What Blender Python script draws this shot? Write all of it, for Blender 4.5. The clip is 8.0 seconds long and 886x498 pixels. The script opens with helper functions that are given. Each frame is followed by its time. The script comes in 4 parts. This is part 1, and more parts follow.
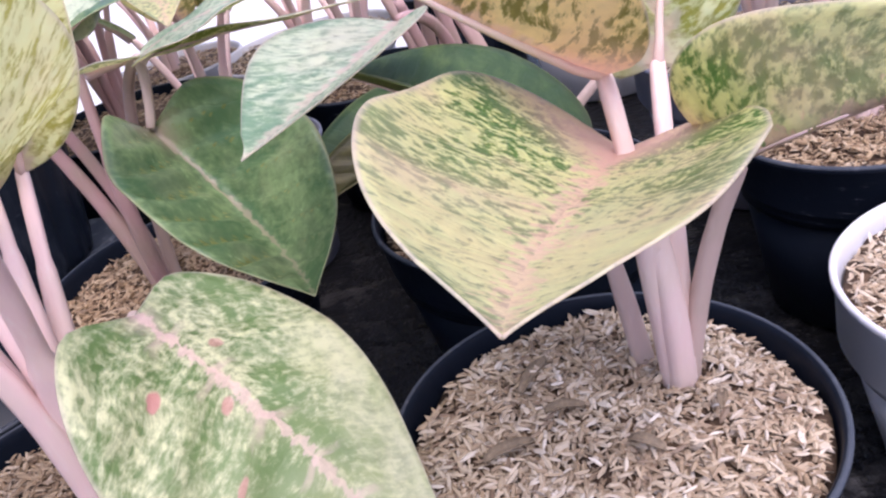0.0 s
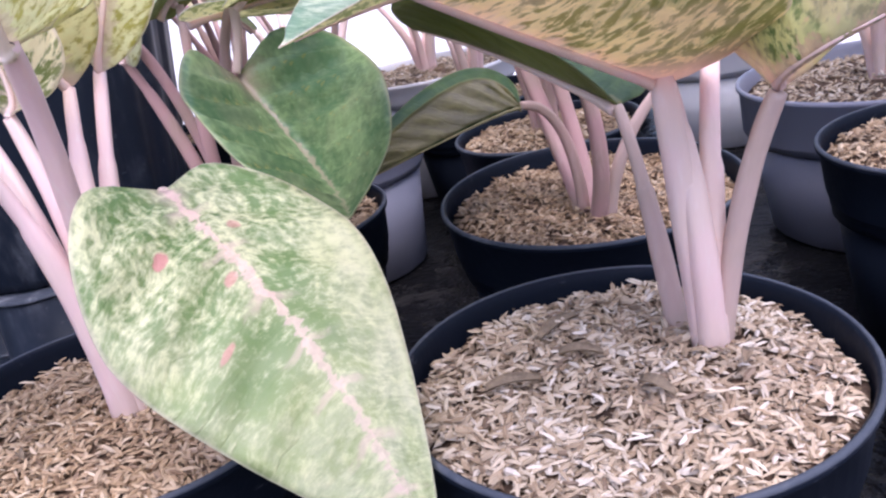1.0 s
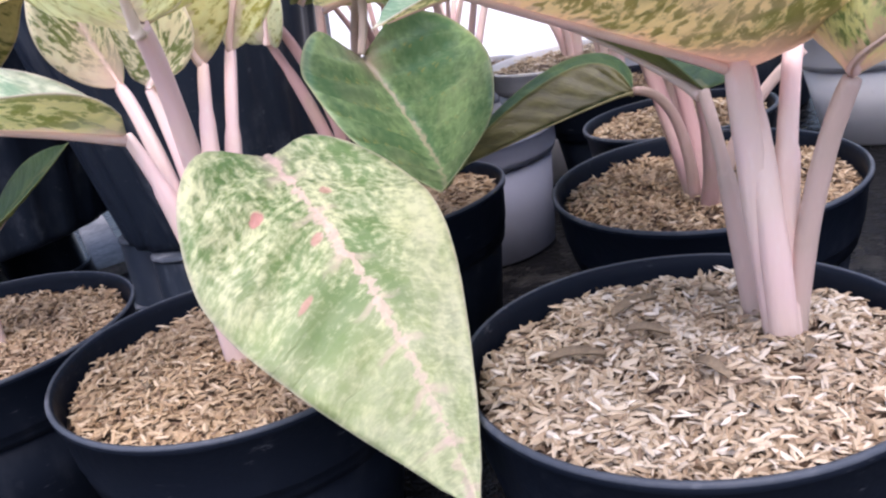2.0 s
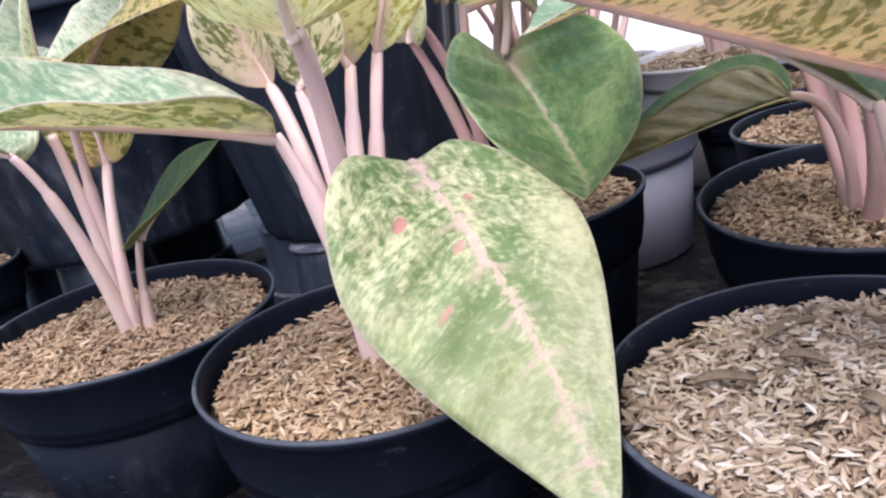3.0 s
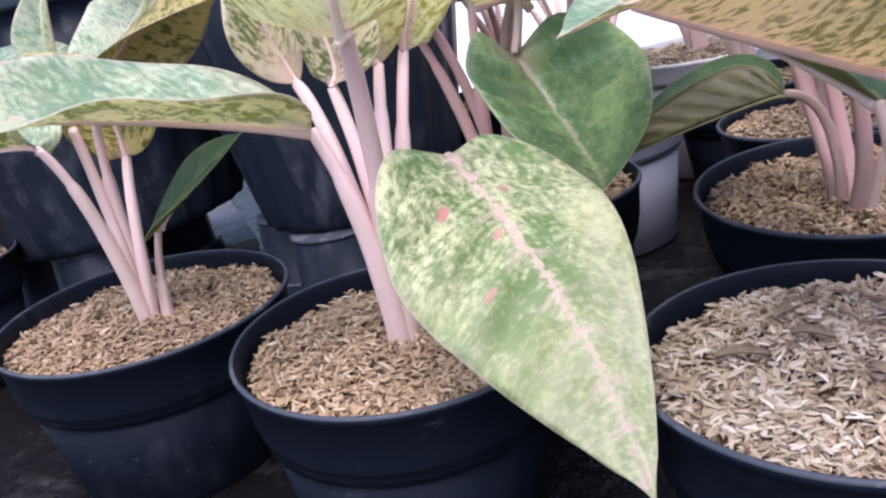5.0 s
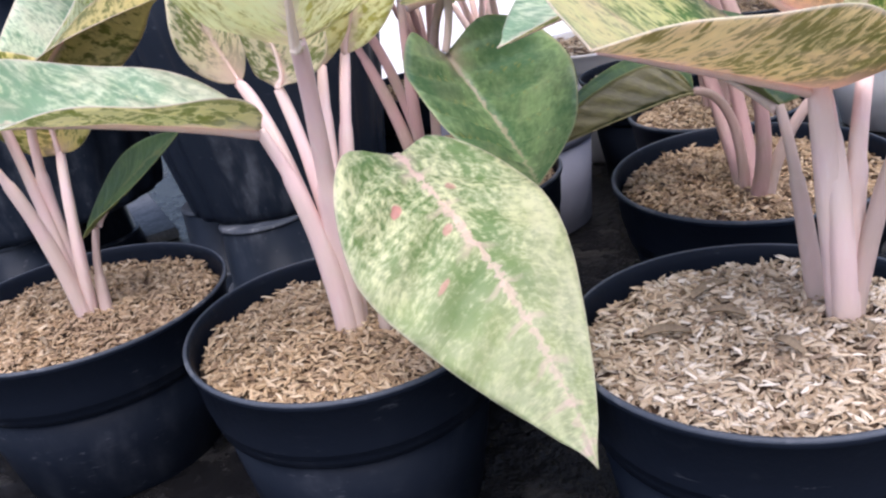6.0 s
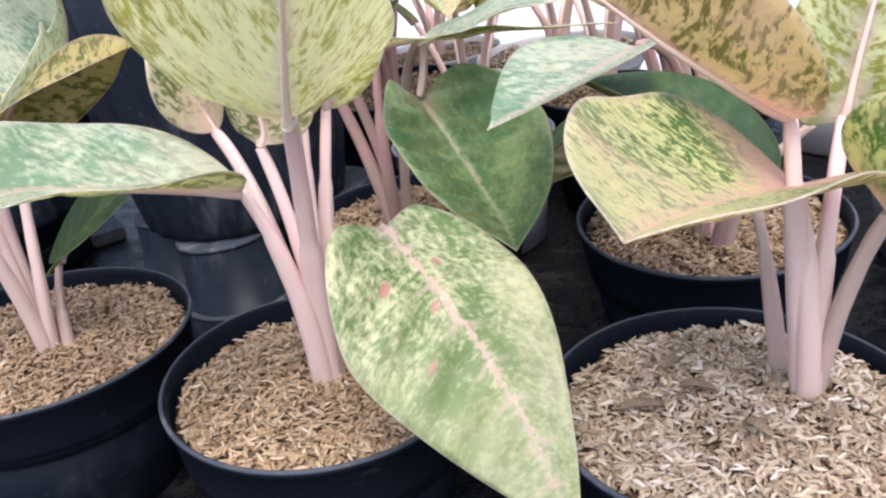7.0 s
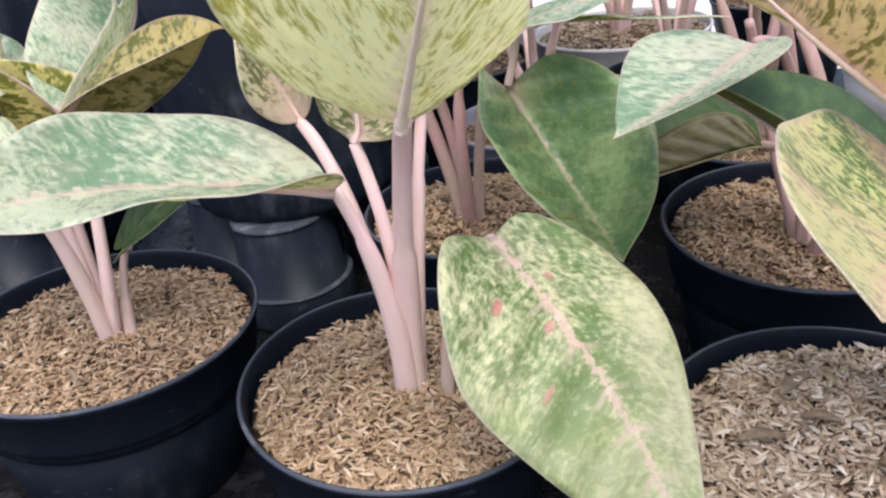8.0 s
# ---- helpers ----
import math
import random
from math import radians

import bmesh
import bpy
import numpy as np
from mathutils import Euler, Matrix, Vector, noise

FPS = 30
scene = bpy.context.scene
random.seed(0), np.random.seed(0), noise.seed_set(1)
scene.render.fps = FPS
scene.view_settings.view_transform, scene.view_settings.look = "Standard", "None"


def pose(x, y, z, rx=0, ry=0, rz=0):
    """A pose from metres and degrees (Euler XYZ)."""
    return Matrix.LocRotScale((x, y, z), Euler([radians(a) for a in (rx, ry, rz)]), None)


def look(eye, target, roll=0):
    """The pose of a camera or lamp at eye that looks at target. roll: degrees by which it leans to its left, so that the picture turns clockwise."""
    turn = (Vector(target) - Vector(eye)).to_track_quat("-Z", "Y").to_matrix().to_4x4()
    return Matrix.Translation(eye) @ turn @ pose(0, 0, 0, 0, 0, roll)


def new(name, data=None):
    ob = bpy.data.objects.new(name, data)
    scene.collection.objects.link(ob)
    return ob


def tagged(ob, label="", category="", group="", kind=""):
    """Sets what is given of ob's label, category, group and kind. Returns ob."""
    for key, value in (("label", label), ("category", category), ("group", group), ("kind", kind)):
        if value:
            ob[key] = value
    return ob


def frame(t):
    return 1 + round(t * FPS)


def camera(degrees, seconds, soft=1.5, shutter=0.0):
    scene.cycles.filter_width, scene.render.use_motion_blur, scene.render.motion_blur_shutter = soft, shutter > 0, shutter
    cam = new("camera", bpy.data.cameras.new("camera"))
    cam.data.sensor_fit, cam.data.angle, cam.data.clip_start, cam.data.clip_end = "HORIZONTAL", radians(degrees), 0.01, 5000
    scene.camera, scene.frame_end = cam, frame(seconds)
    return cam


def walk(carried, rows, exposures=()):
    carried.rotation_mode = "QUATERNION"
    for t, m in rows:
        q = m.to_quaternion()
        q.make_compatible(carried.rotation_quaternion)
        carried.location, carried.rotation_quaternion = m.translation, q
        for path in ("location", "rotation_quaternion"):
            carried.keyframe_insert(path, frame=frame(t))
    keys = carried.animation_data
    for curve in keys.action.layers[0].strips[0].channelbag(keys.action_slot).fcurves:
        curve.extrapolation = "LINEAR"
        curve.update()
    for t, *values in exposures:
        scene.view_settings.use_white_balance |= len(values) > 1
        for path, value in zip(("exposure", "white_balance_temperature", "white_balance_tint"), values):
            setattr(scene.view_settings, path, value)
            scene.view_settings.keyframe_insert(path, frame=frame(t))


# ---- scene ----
cam = camera(55.2, 8.0, soft=2.3)
PATH = [
    (0, (0.037, 0.069, 0.417), (-0.194, 1.823, -0.515), -16.3),
    (0.5, (0.046, 0.056, 0.356), (-0.258, 1.867, -0.437), -14.8),
    (1, (0.07, 0.045, 0.339), (-0.422, 1.856, -0.353), -12.6),
    (1.2, (0.082, 0.034, 0.33), (-0.485, 1.833, -0.336), -11.9),
    (2.5, (0.12, 0.036, 0.333), (-0.883, 1.652, -0.287), -14.2),
    (3, (0.104, 0.039, 0.339), (-1.003, 1.595, -0.255), -13.6),
    (3.5, (0.092, 0.038, 0.346), (-1.052, 1.579, -0.215), -13.4),
    (4, (0.085, 0.025, 0.349), (-1.055, 1.556, -0.246), -13.2),
    (4.5, (0.089, 0.011, 0.351), (-1.005, 1.57, -0.259), -13.0),
    (6, (0.084, -0.038, 0.377), (-0.755, 1.629, -0.343), -12.2),
    (6.5, (0.075, -0.049, 0.403), (-0.642, 1.645, -0.382), -10.7),
    (7, (0.062, -0.031, 0.439), (-0.634, 1.657, -0.377), -9.5),
    (7.5, (0.044, -0.034, 0.475), (-0.602, 1.614, -0.456), -9.3),
    (8, (0.001, -0.01, 0.456), (-0.72, 1.63, -0.432), -8.2),
]
walk(cam, [(t, look(eye, target, roll)) for t, eye, target, roll in PATH], exposures=[(0.0, 0.81, 6010, 27), (0.5, 0.88, 5780, 28), (1.2, 1.02, 5780, 27), (2.5, 1.02, 6260, 19), (3.5, 0.99, 6110, 20), (4.5, 0.93, 5910, 23), (6.5, 0.94, 6210, 16), (8.0, 0.79, 6360, 15)])

# world, sun, exposure
world = bpy.data.worlds.new("sky")
scene.world = world
world.use_nodes = True
wn = world.node_tree.nodes
sky = wn.new("ShaderNodeTexSky")
sky.sky_type = "NISHITA"
sky.sun_disc = False
sky.sun_elevation, sky.sun_rotation = radians(66), radians(154)
sky.air_density, sky.dust_density, sky.ozone_density = 1.0, 4.0, 1.0
world.node_tree.links.new(sky.outputs[0], wn["Background"].inputs[0])
wn["Background"].inputs[1].default_value = 0.15
sun = new("sun", bpy.data.lights.new("sun", "SUN"))
sun.data.energy, sun.data.angle, sun.data.color = 1.5, radians(55), (1.0, 0.98, 0.95)
sun.matrix_world = look((0.7, -1.4, 3.5), (0, 0, 0))


# ---- materials ----
def material(name, rough=0.5, metal=0.0):
    m = bpy.data.materials.new(name)
    m.use_nodes = True
    b = m.node_tree.nodes["Principled BSDF"]
    b.inputs["Roughness"].default_value, b.inputs["Metallic"].default_value = rough, metal
    return m, m.node_tree.nodes, m.node_tree.links, b


def ramp(nodes, stops):
    r = nodes.new("ShaderNodeValToRGB")
    while len(r.color_ramp.elements) < len(stops):
        r.color_ramp.elements.new(0.5)
    for e, (p, c) in zip(r.color_ramp.elements, stops):
        e.position, e.color = p, (*c, 1)
    return r


def noise_node(nodes, links, vec, scale, detail=3.0, rough=0.55):
    n = nodes.new("ShaderNodeTexNoise")
    n.inputs["Scale"].default_value, n.inputs["Detail"].default_value, n.inputs["Roughness"].default_value = scale, detail, rough
    if vec:
        links.new(vec, n.inputs["Vector"])
    return n.outputs[0]


def calc(nodes, links, op, a, b=None, c=None):
    n = nodes.new("ShaderNodeMath")
    n.operation = op
    for i, v in enumerate((a, b, c)):
        if v is None:
            continue
        if isinstance(v, (int, float)):
            n.inputs[i].default_value = v
        else:
            links.new(v, n.inputs[i])
    return n.outputs[0]


def step(nodes, links, v, lo, hi):
    n = nodes.new("ShaderNodeMapRange")
    n.interpolation_type = "SMOOTHSTEP"
    links.new(v, n.inputs[0])
    n.inputs[1].default_value, n.inputs[2].default_value = lo, hi
    return n.outputs[0]


def blend(nodes, links, f, a, b):
    n = nodes.new("ShaderNodeMix")
    n.data_type = "RGBA"
    for i, v in ((0, f), (6, a), (7, b)):
        if isinstance(v, (int, float)):
            n.inputs[i].default_value = v
        elif isinstance(v, tuple):
            n.inputs[i].default_value = (*v, 1)
        else:
            links.new(v, n.inputs[i])
    return n.outputs[2]


def bump(nodes, links, bsdf, h, strength, dist):
    n = nodes.new("ShaderNodeBump")
    n.inputs["Strength"].default_value, n.inputs["Distance"].default_value = strength, dist
    links.new(h, n.inputs["Height"])
    links.new(n.outputs[0], bsdf.inputs["Normal"])


def leaf_material(name, dark, light, pink, cover, pinks=0.0, across=95.0, along=34.0, rough=0.38, glow=0.22, rib=0.0035, edge=None, soft=0.07, patch=0.5, flecks=0.0, base=0.0, grain=0.14, rag=0.02, tip=None, through_gamma=0.55, branch=0.0):
    """Mottled leaf skin; the spots run along the side veins."""
    m, nd, ln, b = material(name, rough)
    uv = nd.new("ShaderNodeUVMap")
    uv.uv_map = "leaf"
    sep = nd.new("ShaderNodeSeparateXYZ")
    ln.new(uv.outputs[0], sep.inputs[0])
    rel = nd.new("ShaderNodeUVMap")
    rel.uv_map = "rel"
    rs = nd.new("ShaderNodeSeparateXYZ")
    ln.new(rel.outputs[0], rs.inputs[0])
    u, v = sep.outputs[0], sep.outputs[1]
    av = calc(nd, ln, "ABSOLUTE", v)
    info = nd.new("ShaderNodeObjectInfo")
    seed = calc(nd, ln, "MULTIPLY_ADD", info.outputs["Random"], 37.0, calc(nd, ln, "SIGN", v))
    warp = noise_node(nd, ln, uv.outputs[0], 30.0, 2.0)
    bent = calc(nd, ln, "MULTIPLY_ADD", calc(nd, ln, "POWER", av, 1.25), -1.15, u)
    bent = calc(nd, ln, "MULTIPLY_ADD", warp, 0.014, bent)
    vec = nd.new("ShaderNodeCombineXYZ")
    ln.new(calc(nd, ln, "MULTIPLY", bent, across), vec.inputs[0])
    ln.new(calc(nd, ln, "MULTIPLY", av, along), vec.inputs[1])
    ln.new(seed, vec.inputs[2])
    spots = noise_node(nd, ln, vec.outputs[0], 1.6, 4.0, 0.62)
    vec2 = nd.new("ShaderNodeCombineXYZ")
    ln.new(u, vec2.inputs[0]), ln.new(v, vec2.inputs[1]), ln.new(seed, vec2.inputs[2])
    big = noise_node(nd, ln, vec2.outputs[0], 17.0, 2.0)
    fine = noise_node(nd, ln, vec2.outputs[0], 190.0, 3.0)
    mixv = calc(nd, ln, "MULTIPLY_ADD", big, patch, calc(nd, ln, "MULTIPLY", spots, 1.0))
    mixv = calc(nd, ln, "MULTIPLY_ADD", fine, grain, mixv)
    mid = 0.5 + 0.5 * patch + 0.5 * grain
    f = step(nd, ln, mixv, mid + (0.5 - cover) * 0.5 - soft, mid + (0.5 - cover) * 0.5 + soft)
    shade = blend(nd, ln, step(nd, ln, big, 0.35, 0.7), dark, tuple(c * 0.72 for c in dark))
    pale = blend(nd, ln, step(nd, ln, fine, 0.3, 0.75), light, tuple(min(1, c * 1.18) for c in light))
    col = blend(nd, ln, f, shade, pale)
    if pinks:
        col = blend(nd, ln, calc(nd, ln, "MULTIPLY", step(nd, ln, noise_node(nd, ln, vec2.outputs[0], 23.0, 3.0), 0.5, 0.68), pinks), col, pink)
    if tip:
        # towards the tip the mottling dissolves into yellow-green with soft cream clouds
        far = step(nd, ln, calc(nd, ln, "MULTIPLY_ADD", big, 0.8, rs.outputs[0]), 0.55, 0.98)
        cloud = calc(nd, ln, "MULTIPLY_ADD", noise_node(nd, ln, vec2.outputs[0], 42.0, 4.0, 0.6), 0.75, calc(nd, ln, "MULTIPLY", noise_node(nd, ln, vec2.outputs[0], 160.0, 3.0, 0.7), 0.35))
        col = blend(nd, ln, calc(nd, ln, "MULTIPLY", far, 0.56 if flecks else 0.3), col, blend(nd, ln, step(nd, ln, cloud, 0.36, 0.74), tip, (0.74, 0.73, 0.5)))
    if flecks:
        # a few rose-red blots lying along the side veins
        ragged = calc(nd, ln, "MULTIPLY_ADD", noise_node(nd, ln, vec2.outputs[0], 260.0, 3.0, 0.7), 1.5, -0.75)
        for bu, bv, run, wide, deep in BLOTS:
            side = 1.0 if bv > 0 else -1.0
            du, dv = calc(nd, ln, "SUBTRACT", u, bu), calc(nd, ln, "SUBTRACT", v, bv)
            p = calc(nd, ln, "MULTIPLY_ADD", du, 0.62, calc(nd, ln, "MULTIPLY", dv, 0.78 * side))
            q = calc(nd, ln, "MULTIPLY_ADD", du, 0.78, calc(nd, ln, "MULTIPLY", dv, -0.62 * side))
            d2 = calc(nd, ln, "ADD", calc(nd, ln, "POWER", calc(nd, ln, "DIVIDE", p, run), 2.0), calc(nd, ln, "POWER", calc(nd, ln, "DIVIDE", q, wide), 2.0))
            hit = calc(nd, ln, "SUBTRACT", 1.0, step(nd, ln, calc(nd, ln, "ADD", d2, ragged), 0.5, 1.3))
            col = blend(nd, ln, calc(nd, ln, "MULTIPLY", hit, flecks * deep), col, (0.62, 0.27, 0.26))
    wob = calc(nd, ln, "MULTIPLY_ADD", calc(nd, ln, "SUBTRACT", noise_node(nd, ln, vec.outputs[0], 1.1, 3.0), 0.5), rag, av)
    if rib:
        taper = calc(nd, ln, "MULTIPLY_ADD", rs.outputs[0], -0.65, 1.15)
        w = calc(nd, ln, "DIVIDE", wob, taper)
        ribf = calc(nd, ln, "SUBTRACT", 1.0, step(nd, ln, w, rib * 0.5, rib * 1.5))
        col = blend(nd, ln, calc(nd, ln, "MULTIPLY", ribf, calc(nd, ln, "MULTIPLY_ADD", rs.outputs[0], -0.4, 0.8)), col, pink)
    if branch:
        # pink side veins leave the midrib here and there and die out
        comb = calc(nd, ln, "SINE", calc(nd, ln, "MULTIPLY_ADD", big, 5.0, calc(nd, ln, "MULTIPLY", bent, 250.0)))
        reach = calc(nd, ln, "MULTIPLY_ADD", spots, 0.03, av)
        twig = calc(nd, ln, "MULTIPLY", step(nd, ln, comb, 0.8, 1.0), calc(nd, ln, "SUBTRACT", 1.0, step(nd, ln, reach, 0.018, 0.032)))
        col = blend(nd, ln, calc(nd, ln, "MULTIPLY", twig, branch), col, pink)
    if base:
        foot = calc(nd, ln, "MULTIPLY_ADD", rs.outputs[1], 0.12, calc(nd, ln, "MULTIPLY_ADD", spots, 0.1, rs.outputs[0]))
        col = blend(nd, ln, calc(nd, ln, "MULTIPLY", calc(nd, ln, "SUBTRACT", 1.0, step(nd, ln, foot, base * 0.5, base + 0.1)), 0.9), col, pink)
    if edge:
        col = blend(nd, ln, calc(nd, ln, "MULTIPLY", step(nd, ln, rs.outputs[1], 0.965, 1.0), 0.6), col, edge)
    wave = calc(nd, ln, "SINE", calc(nd, ln, "MULTIPLY", bent, 520.0))
    vein = step(nd, ln, wave, 0.86, 1.0)
    col = blend(nd, ln, calc(nd, ln, "MULTIPLY", vein, 0.05), col, light)
    ln.new(col, b.inputs["Base Color"])
    rg = calc(nd, ln, "MULTIPLY_ADD", fine, 0.22, rough - 0.1)
    ln.new(rg, b.inputs["Roughness"])
    h = calc(nd, ln, "MULTIPLY_ADD", vein, -0.1, calc(nd, ln, "MULTIPLY_ADD", big, 1.4, calc(nd, ln, "MULTIPLY_ADD", spots, 0.55, calc(nd, ln, "MULTIPLY", fine, 0.12))))
    bump(nd, ln, b, h, 0.55, 0.0028)
    tr = nd.new("ShaderNodeBsdfTranslucent")
    gm = nd.new("ShaderNodeGamma")
    gm.inputs[1].default_value = through_gamma
    ln.new(col, gm.inputs[0])
    ln.new(gm.outputs[0], tr.inputs[0])
    mx = nd.new("ShaderNodeMixShader")
    mx.inputs[0].default_value = glow
    ln.new(b.outputs[0], mx.inputs[1]), ln.new(tr.outputs[0], mx.inputs[2])
    ln.new(mx.outputs[0], nd["Material Output"].inputs[0])
    return m


BLOTS = [(0.037, 0.0265, 0.0055, 0.0022, 1.0), (0.033, -0.0135, 0.004, 0.002, 0.7), (0.053, 0.0075, 0.0045, 0.0022, 0.8), (0.084, 0.027, 0.006, 0.0014, 0.8)]
PALE = (0.8, 0.66, 0.58)
TOP_FRONT = leaf_material("leaf_green_cream_top", (0.16, 0.27, 0.085), (0.62, 0.64, 0.4), (0.8, 0.6, 0.54), 0.5, 0.0, 230, 120, 0.42, 0.4, 0.0025, (0.7, 0.64, 0.5), 0.22, 0.9, 0.85, grain=0.5, rag=0.018, tip=(0.48, 0.54, 0.25), branch=0.5, base=0.05)
TOP_MOTTLE = leaf_material("leaf_mottled_top", (0.09, 0.23, 0.05), (0.64, 0.69, 0.31), (0.84, 0.55, 0.46), 0.64, 0.35, 170, 150, 0.38, 0.46, 0.005, PALE, 0.1, 0.75, grain=0.35, rag=0.04, base=0.22, tip=(0.82, 0.56, 0.45))
# mottled skin with the sky's pale blue-green sheen mixed into its colours
TOP_BLUE = leaf_material("leaf_sky_sheen_top", (0.24, 0.41, 0.26), (0.62, 0.7, 0.53), (0.78, 0.6, 0.52), 0.56, 0.2, 150, 95, 0.3, 0.46, 0.0032, PALE, 0.16, 0.8, grain=0.3)
TOP_GREEN = leaf_material("leaf_plain_green_top", (0.095, 0.19, 0.085), (0.24, 0.35, 0.16), (0.46, 0.38, 0.28), 0.46, 0.12, 75, 45, 0.22, 0.28, 0.0026, (0.42, 0.42, 0.24), 0.32, 1.4, base=0.1, grain=0.35)
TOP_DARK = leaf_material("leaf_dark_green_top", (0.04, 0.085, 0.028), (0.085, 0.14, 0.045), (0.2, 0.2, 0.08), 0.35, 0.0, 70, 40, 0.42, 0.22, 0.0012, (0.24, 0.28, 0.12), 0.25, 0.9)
UNDER = leaf_material("leaf_underside_cream", (0.46, 0.41, 0.07), (0.98, 0.91, 0.54), (0.9, 0.74, 0.64), 0.58, 0.14, 140, 82, 0.5, 0.78, 0.006, PALE, 0.09, 0.4, base=0.16, rag=0.04, through_gamma=0.5, grain=0.2)
UNDER_MOTTLE = leaf_material("leaf_underside_peach", (0.2, 0.25, 0.07), (0.9, 0.78, 0.56), (0.9, 0.72, 0.64), 0.5, 0.2, 130, 80, 0.5, 0.55, 0.006, PALE, 0.07, 0.6, base=0.26, rag=0.04)
TOP_THIN = leaf_material("leaf_thin_mottled_top", (0.16, 0.27, 0.07), (0.74, 0.75, 0.38), (0.82, 0.56, 0.48), 0.78, 0.2, 84, 30, 0.38, 0.66, 0.0046, PALE, 0.06, 0.3)
UNDER_ORANGE = leaf_material("leaf_underside_orange", (0.22, 0.17, 0.04), (0.8, 0.56, 0.3), (0.84, 0.58, 0.46), 0.54, 0.3, 120, 60, 0.5, 0.55, 0.004, PALE, 0.06, 0.4, base=0.2, grain=0.2)
UNDER_OLIVE = leaf_material("leaf_underside_olive", (0.25, 0.26, 0.035), (0.84, 0.72, 0.28), (0.84, 0.66, 0.5), 0.54, 0.12, 110, 70, 0.5, 0.6, 0.0035, PALE, 0.06, 0.5, base=0.12, grain=0.2)
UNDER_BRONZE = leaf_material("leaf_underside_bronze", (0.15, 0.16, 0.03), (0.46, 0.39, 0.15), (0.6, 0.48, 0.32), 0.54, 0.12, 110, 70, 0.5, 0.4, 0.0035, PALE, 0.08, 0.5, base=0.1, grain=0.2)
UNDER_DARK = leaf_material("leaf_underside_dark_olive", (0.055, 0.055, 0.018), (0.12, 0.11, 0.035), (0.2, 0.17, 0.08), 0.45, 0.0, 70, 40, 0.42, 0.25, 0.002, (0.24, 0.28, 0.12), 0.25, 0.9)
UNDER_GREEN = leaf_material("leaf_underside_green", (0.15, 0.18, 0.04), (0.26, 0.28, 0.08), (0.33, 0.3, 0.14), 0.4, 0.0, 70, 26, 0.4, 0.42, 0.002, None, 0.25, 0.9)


def stalk_material(name, a, b_, c):
    m, nd, ln, b = material(name, 0.42)
    tc = nd.new("ShaderNodeTexCoord").outputs["Object"]
    mp = nd.new("ShaderNodeMapping")
    mp.inputs["Scale"].default_value = (1, 1, 0.18)
    ln.new(tc, mp.inputs[0])
    streak = noise_node(nd, ln, mp.outputs[0], 210.0, 3.0)
    big = noise_node(nd, ln, tc, 26.0, 2.0)
    col = blend(nd, ln, step(nd, ln, big, 0.35, 0.68), a, b_)
    col = blend(nd, ln, calc(nd, ln, "MULTIPLY", step(nd, ln, streak, 0.52, 0.75), 0.55), col, c)
    ln.new(col, b.inputs["Base Color"])
    bump(nd, ln, b, streak, 0.35, 0.0012)
    tr = nd.new("ShaderNodeBsdfTranslucent")
    ln.new(col, tr.inputs[0])
    mx = nd.new("ShaderNodeMixShader")
    mx.inputs[0].default_value = 0.18
    ln.new(b.outputs[0], mx.inputs[1]), ln.new(tr.outputs[0], mx.inputs[2])
    ln.new(mx.outputs[0], nd["Material Output"].inputs[0])
    return m


STALK = stalk_material("stalk_pink", (0.91, 0.68, 0.655), (0.88, 0.7, 0.62), (0.93, 0.78, 0.73))
STALK_PALE = stalk_material("stalk_pale_tan", (0.66, 0.5, 0.45), (0.58, 0.46, 0.39), (0.72, 0.57, 0.52))
STALK_CREAM = stalk_material("stalk_cream", (0.92, 0.77, 0.64), (0.88, 0.74, 0.58), (0.94, 0.82, 0.72))
STALK_OLIVE = stalk_material("stalk_olive", (0.3, 0.26, 0.13), (0.24, 0.22, 0.1), (0.36, 0.3, 0.18))
STALK_ROSE = stalk_material("stalk_dull_rose", (0.56, 0.35, 0.34), (0.48, 0.35, 0.29), (0.64, 0.45, 0.42))


